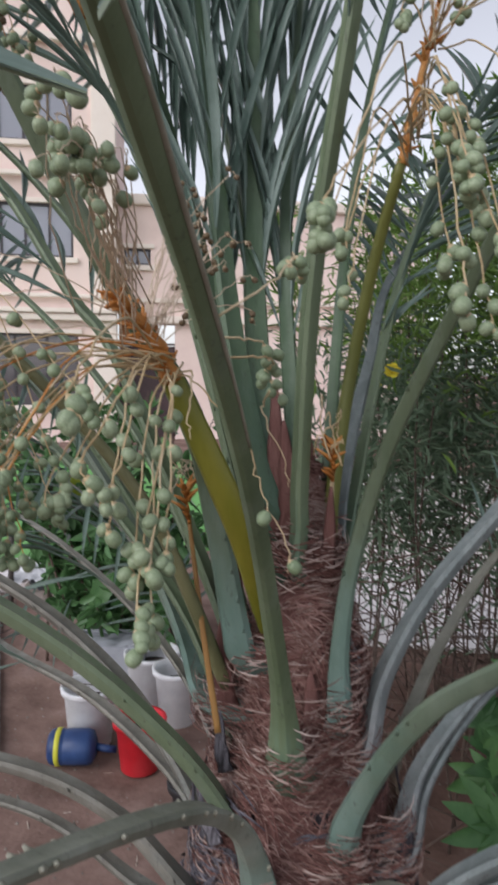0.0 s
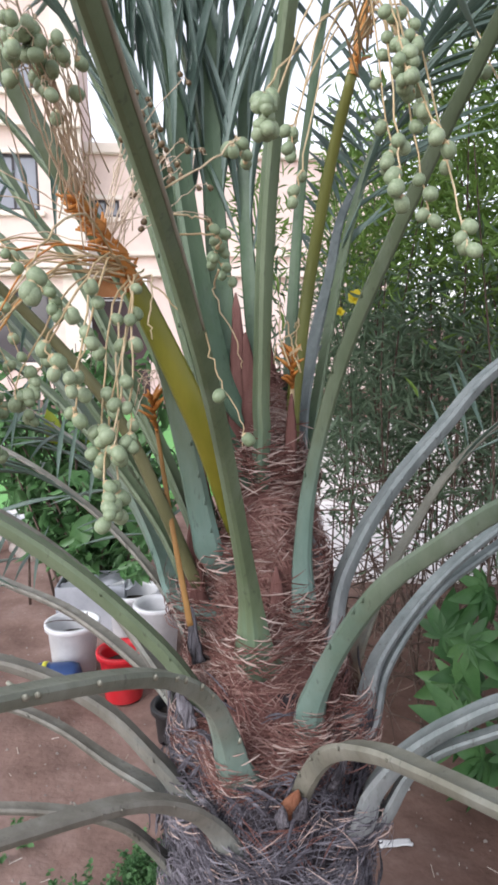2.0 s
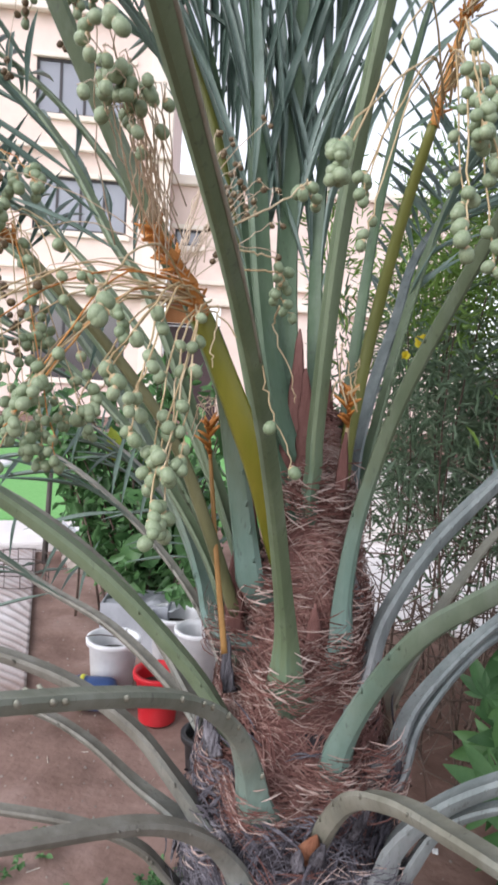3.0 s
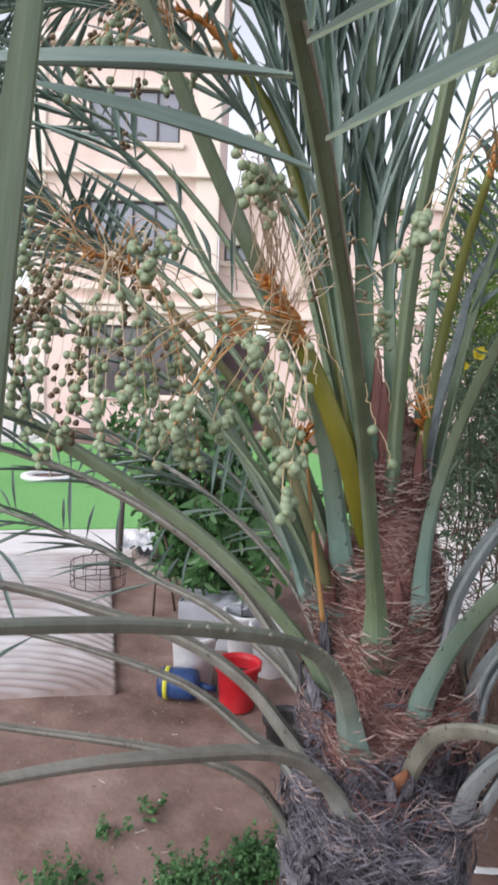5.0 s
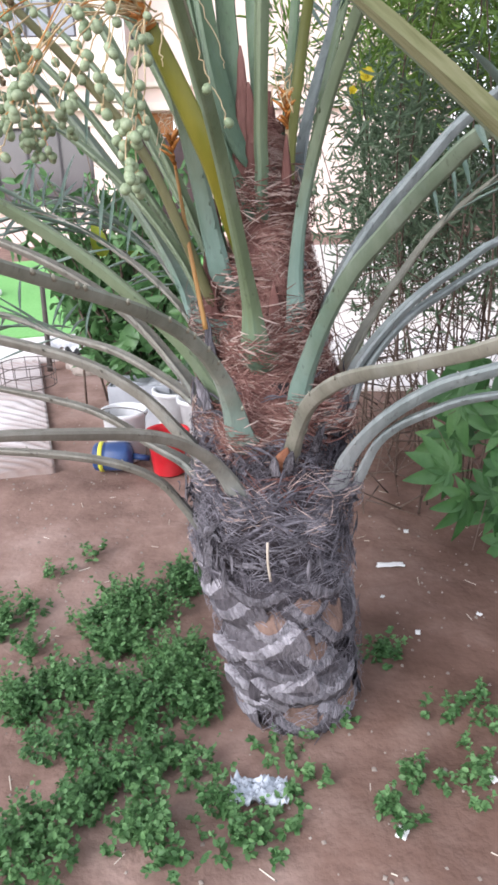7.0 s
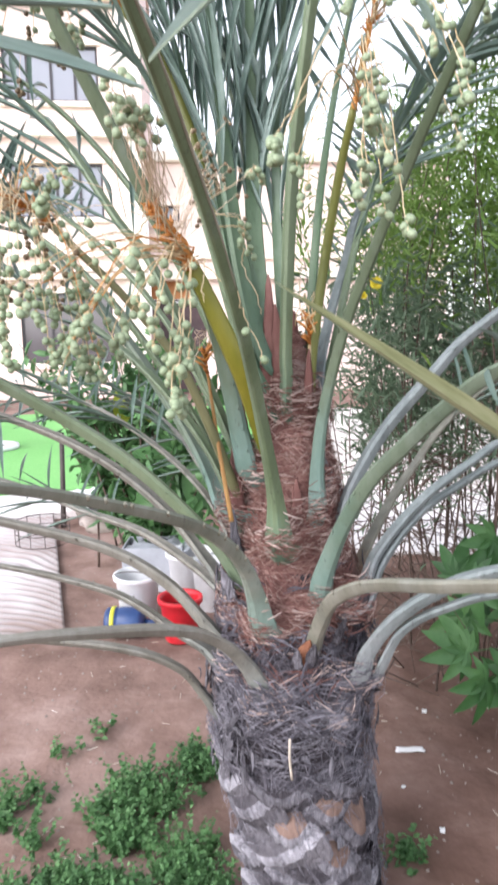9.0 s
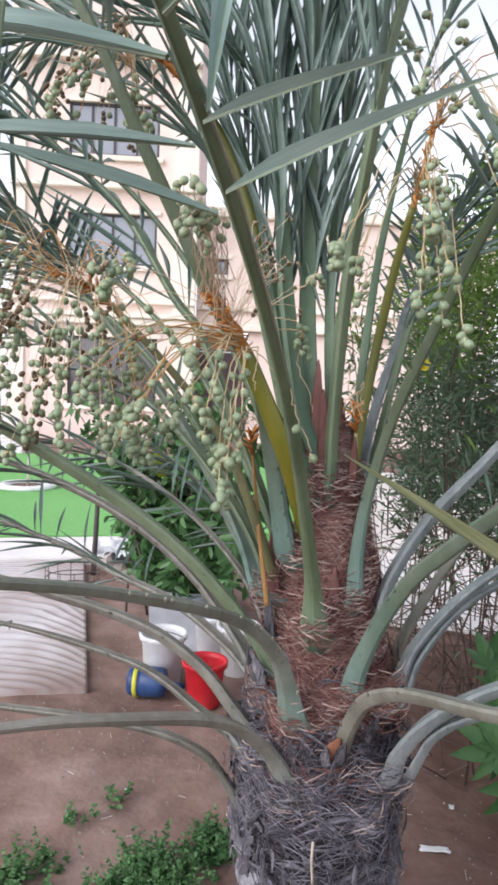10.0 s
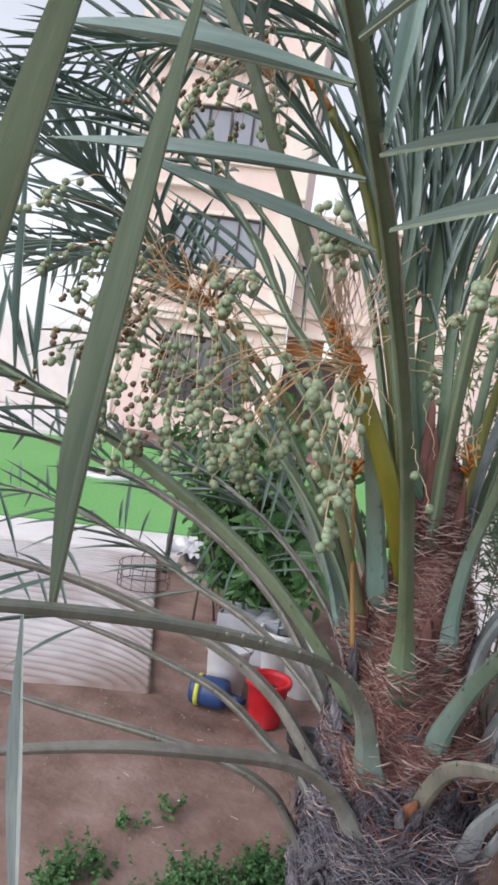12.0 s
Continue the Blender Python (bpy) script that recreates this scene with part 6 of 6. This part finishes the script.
def build_can():
    c = empty("canister", "dark blue plastic canister with a yellow strap lying on its side", "canister", at=(-1.13, 1.78, 0.084), turn=8)
    bm = bmesh.new()
    lathe(bm, [(0.001, -0.12), (0.064, -0.12), (0.078, -0.11), (0.082, -0.095), (0.082, -0.05), (0.079, -0.045), (0.082, -0.04), (0.082, 0.06), (0.074, 0.085), (0.04, 0.1), (0.03, 0.102), (0.001, 0.102)], 30)
    bmesh.ops.transform(bm, matrix=pose(0, 0, 0, 0, 90, 0), verts=bm.verts)
    part("canister_body", bm, BLUEPLASTIC, c)
    bm = bmesh.new()
    lathe(bm, [(0.0825, -0.085), (0.086, -0.083), (0.086, -0.063), (0.0825, -0.061)], 30)
    bmesh.ops.transform(bm, matrix=pose(0, 0, 0, 0, 90, 0), verts=bm.verts)
    part("strap", bm, YELLOWBAND, c, "yellow-green strap")
    bm = bmesh.new()
    tube(bm, [Vector((0.10, 0, 0)), Vector((0.15, 0.0, -0.01)), Vector((0.19, 0.01, -0.02))], 0.018, 10)
    part("spout", bm, BLUEPLASTIC, c)


build_can()


def build_crate():
    c = empty("crate", "grey plastic crate with crumpled sheeting behind the bucket", "crate", at=(-1.20, 2.58, 0), turn=8)
    t = 0.012
    for d in ((-0.2, 0.2, -0.14, -0.14 + t, 0, 0.3), (-0.2, 0.2, 0.14 - t, 0.14, 0, 0.3), (-0.2, -0.2 + t, -0.128, 0.128, 0, 0.3), (0.2 - t, 0.2, -0.128, 0.128, 0, 0.3)):
        part("crate_side", blocks(d, bevel=0.003), GREYPLASTIC, c, smooth=False)
    part("crate_floor", blocks((-0.188, 0.188, -0.128, 0.128, 0.005, 0.02)), GREYPLASTIC, c, smooth=False)


build_crate()


def crumpled(name, label, category, at, sx, sy, h, skin, seed, n=22, turn=0, rough=9.0):
    """A thin crumpled sheet lying on the ground, closed below."""
    bm = bmesh.new()
    bmesh.ops.create_grid(bm, x_segments=n, y_segments=n, size=0.5)
    for v in bm.verts:
        q = Vector((v.co.x * rough, v.co.y * rough, seed))
        edge = 1 + 0.25 * noise.noise(Vector((math.atan2(v.co.y, v.co.x) * 1.3, seed, 1)))
        v.co = Vector((v.co.x * sx * edge, v.co.y * sy * edge, h * abs(noise.noise(q)) + 0.4 * h * abs(noise.noise(q * 2.7)) + 0.004))
    bmesh.ops.solidify(bm, geom=list(bm.faces), thickness=0.0015)
    ob = mesh_object(name, bm, skin)
    ob.matrix_basis = pose(at[0], at[1], at[2] + ground_height(at[0], at[1]), 0, 0, turn)
    return tagged(ob, label, category)


crumpled("plastic_bag", "crumpled clear plastic bag lying on the soil", "plastic bag", (-0.02, -0.33, 0.0), 0.155, 0.085, 0.055, FILM, 3, turn=10)
crumpled("paper_scrap", "white folded paper scrap lying on the soil", "paper", (0.37, 0.86, 0.004), 0.11, 0.035, 0.010, PAPER, 5, 8, turn=8, rough=2.0)
crumpled("sheet", "crumpled white plastic sheet heaped on stones", "plastic sheet", (-2.18, 4.12, 0.16), 0.62, 0.40, 0.16, WHITEPLASTIC, 7, 22, turn=20, rough=5.0)
crumpled("sheet", "black and white torn sheet beside the path", "plastic sheet", (-2.0, 3.85, 0.15), 0.42, 0.3, 0.10, BLACKPLASTIC, 8, 18, turn=-20, rough=5.0)
crumpled("sheet", "pale sheeting lying on the crate", "plastic sheet", (-1.16, 2.58, 0.27), 0.40, 0.26, 0.035, GREYPLASTIC, 9, 18, turn=5, rough=3.0)
for x, y, w in ((0.45, 1.15, 0.03), (0.60, -0.22, 0.03), (0.33, 0.62, 0.02), (0.68, 0.55, 0.02), (0.35, -0.42, 0.04), (-0.9, 0.9, 0.02), (0.2, -0.6, 0.03), (0.45, 0.42, 0.025)):
    crumpled("paper_scrap", "small pale litter scrap on the soil", "paper", (x, y, 0.002), w, w * 0.7, 0.008, PAPER, x * 7, 6, turn=x * 200, rough=2.0)


def build_stones():
    for i, (x, y, s) in enumerate(((-2.20, 4.15, 0.22), (-2.36, 4.35, 0.15), (-1.97, 3.95, 0.20), (-2.06, 3.78, 0.13), (-1.75, 3.85, 0.15), (-2.24, 3.98, 0.12))):
        bm = bmesh.new()
        bmesh.ops.create_icosphere(bm, subdivisions=3, radius=1.0)
        for v in bm.verts:
            v.co *= 1 + 0.28 * noise.noise(v.co * 1.4 + Vector((i * 5, 0, 0))) + 0.08 * noise.noise(v.co * 4)
            v.co = Vector((v.co.x * s, v.co.y * s * 0.8, max(-0.3, v.co.z) * s * 0.6))
        ob = mesh_object("stone", bm, STONE)
        ob.matrix_basis = pose(x, y, s * 0.17, 0, 0, 60 * i)
        tagged(ob, "rough grey-brown stone at the lawn's edge", "stone", "stones at the lawn's edge")


build_stones()


def build_cage():
    c = empty("wire_ring", "round rusty wire plant guard standing on the matting", "plant guard", at=(-2.34, 3.26, 0.06))
    n = 36
    for z in (0.0, 0.09, 0.17):
        bm = bmesh.new()
        tube(bm, [Vector((0.21 * math.cos(2 * math.pi * k / n), 0.21 * math.sin(2 * math.pi * k / n), z)) for k in range(n + 1)], 0.004, 5)
        part("wire_hoop", bm, WIRE, c)
    for k in range(12):
        a = 2 * math.pi * k / 12
        bm = bmesh.new()
        tube(bm, [Vector((0.21 * math.cos(a), 0.21 * math.sin(a), z)) for z in (0.0, 0.08, 0.18)], 0.003, 5)
        part("wire_upright", bm, WIRE, c)


build_cage()


def build_posts():
    bm = bmesh.new()
    tube(bm, [Vector((-2.44, 3.86, -0.05)), Vector((-2.42, 3.86, 0.4)), Vector((-2.40, 3.85, 0.85))], lambda u: 0.025 * (1 - 0.15 * u), 10)
    tagged(mesh_object("garden_post", bm, POST), "dark thin wooden post at the lawn's edge", "post")
    t = empty("tree_ring", "white round edging with a young sapling on the lawn", "tree ring", at=(-5.1, 7.35, 0.085))
    bm = bmesh.new()
    lathe(bm, [(0.25, 0.0), (0.40, 0.0), (0.41, 0.03), (0.40, 0.06), (0.26, 0.06), (0.25, 0.03)], 36)
    part("ring", bm, WHITEPLASTIC, t)
    bm = bmesh.new()
    lathe(bm, [(0.001, 0.02), (0.25, 0.02)], 24)
    part("ring_soil", bm, SOIL, t)
    bm = bmesh.new()
    tube(bm, [Vector((0, 0, 0)), Vector((0.02, 0, 0.3)), Vector((0.0, 0.02, 0.62))], lambda u: 0.02 * (1 - 0.4 * u), 7)
    part("sapling_stem", bm, STRAW, t)
    bm = bmesh.new()
    r = random.Random(3)
    for _ in range(22):
        a = r.uniform(0, 6.28)
        leaf_blade(bm, (0, 0.02, 0.6), (math.cos(a), math.sin(a), r.uniform(0.1, 1)), (0, 0, 1), 0.45, 0.03, 0.5)
    part("sapling_leaves", bm, LEAFLET, t, kind="stuff")


build_posts()


def build_litter():
    """Dry straws, twigs and pebbles strewn over the soil."""
    rng = np.random.default_rng(51)
    verts, faces = [], []
    for _ in range(130):
        x, y = rng.uniform(-1.2, 1.2), rng.uniform(-0.8, 1.8)
        a, ln, w = rng.uniform(0, 6.28), rng.uniform(0.012, 0.06), rng.uniform(0.0008, 0.0018)
        d, s = np.array((math.cos(a), math.sin(a), 0)), np.array((-math.sin(a), math.cos(a), 0))
        c = np.array((x, y, ground_height(x, y) + 0.004))
        k = len(verts)
        up = np.array((0, 0, w * 1.5))
        verts += [c - d * ln / 2 - s * w, c - d * ln / 2 + up, c - d * ln / 2 + s * w, c + d * ln / 2 - s * w, c + d * ln / 2 + up, c + d * ln / 2 + s * w]
        faces += [(k, k + 3, k + 4, k + 1), (k + 1, k + 4, k + 5, k + 2)]
    tagged(quads_object("straw_litter", verts, faces, STRAW), "dry straws strewn over the soil", "litter", kind="stuff")
    verts, faces = [], []
    for _ in range(1700):
        x, y = rng.uniform(-2.0, 1.6), rng.uniform(-0.8, 3.4)
        s = rng.uniform(0.003, 0.011)
        z = ground_height(x, y)
        k = len(verts)
        a = rng.uniform(0, 1.5)
        for j in range(4):
            verts.append((x + s * math.cos(a + j * 1.57) * rng.uniform(0.7, 1.2), y + s * math.sin(a + j * 1.57) * rng.uniform(0.7, 1.2), z - 0.002))
        verts.append((x, y, z + s * 0.8))
        faces += [(k, k + 1, k + 4), (k + 1, k + 2, k + 4), (k + 2, k + 3, k + 4), (k + 3, k, k + 4)]
    tagged(quads_object("pebbles", verts, faces, STONE), "small pebbles and clods on the soil", "pebbles", kind="stuff")


build_litter()
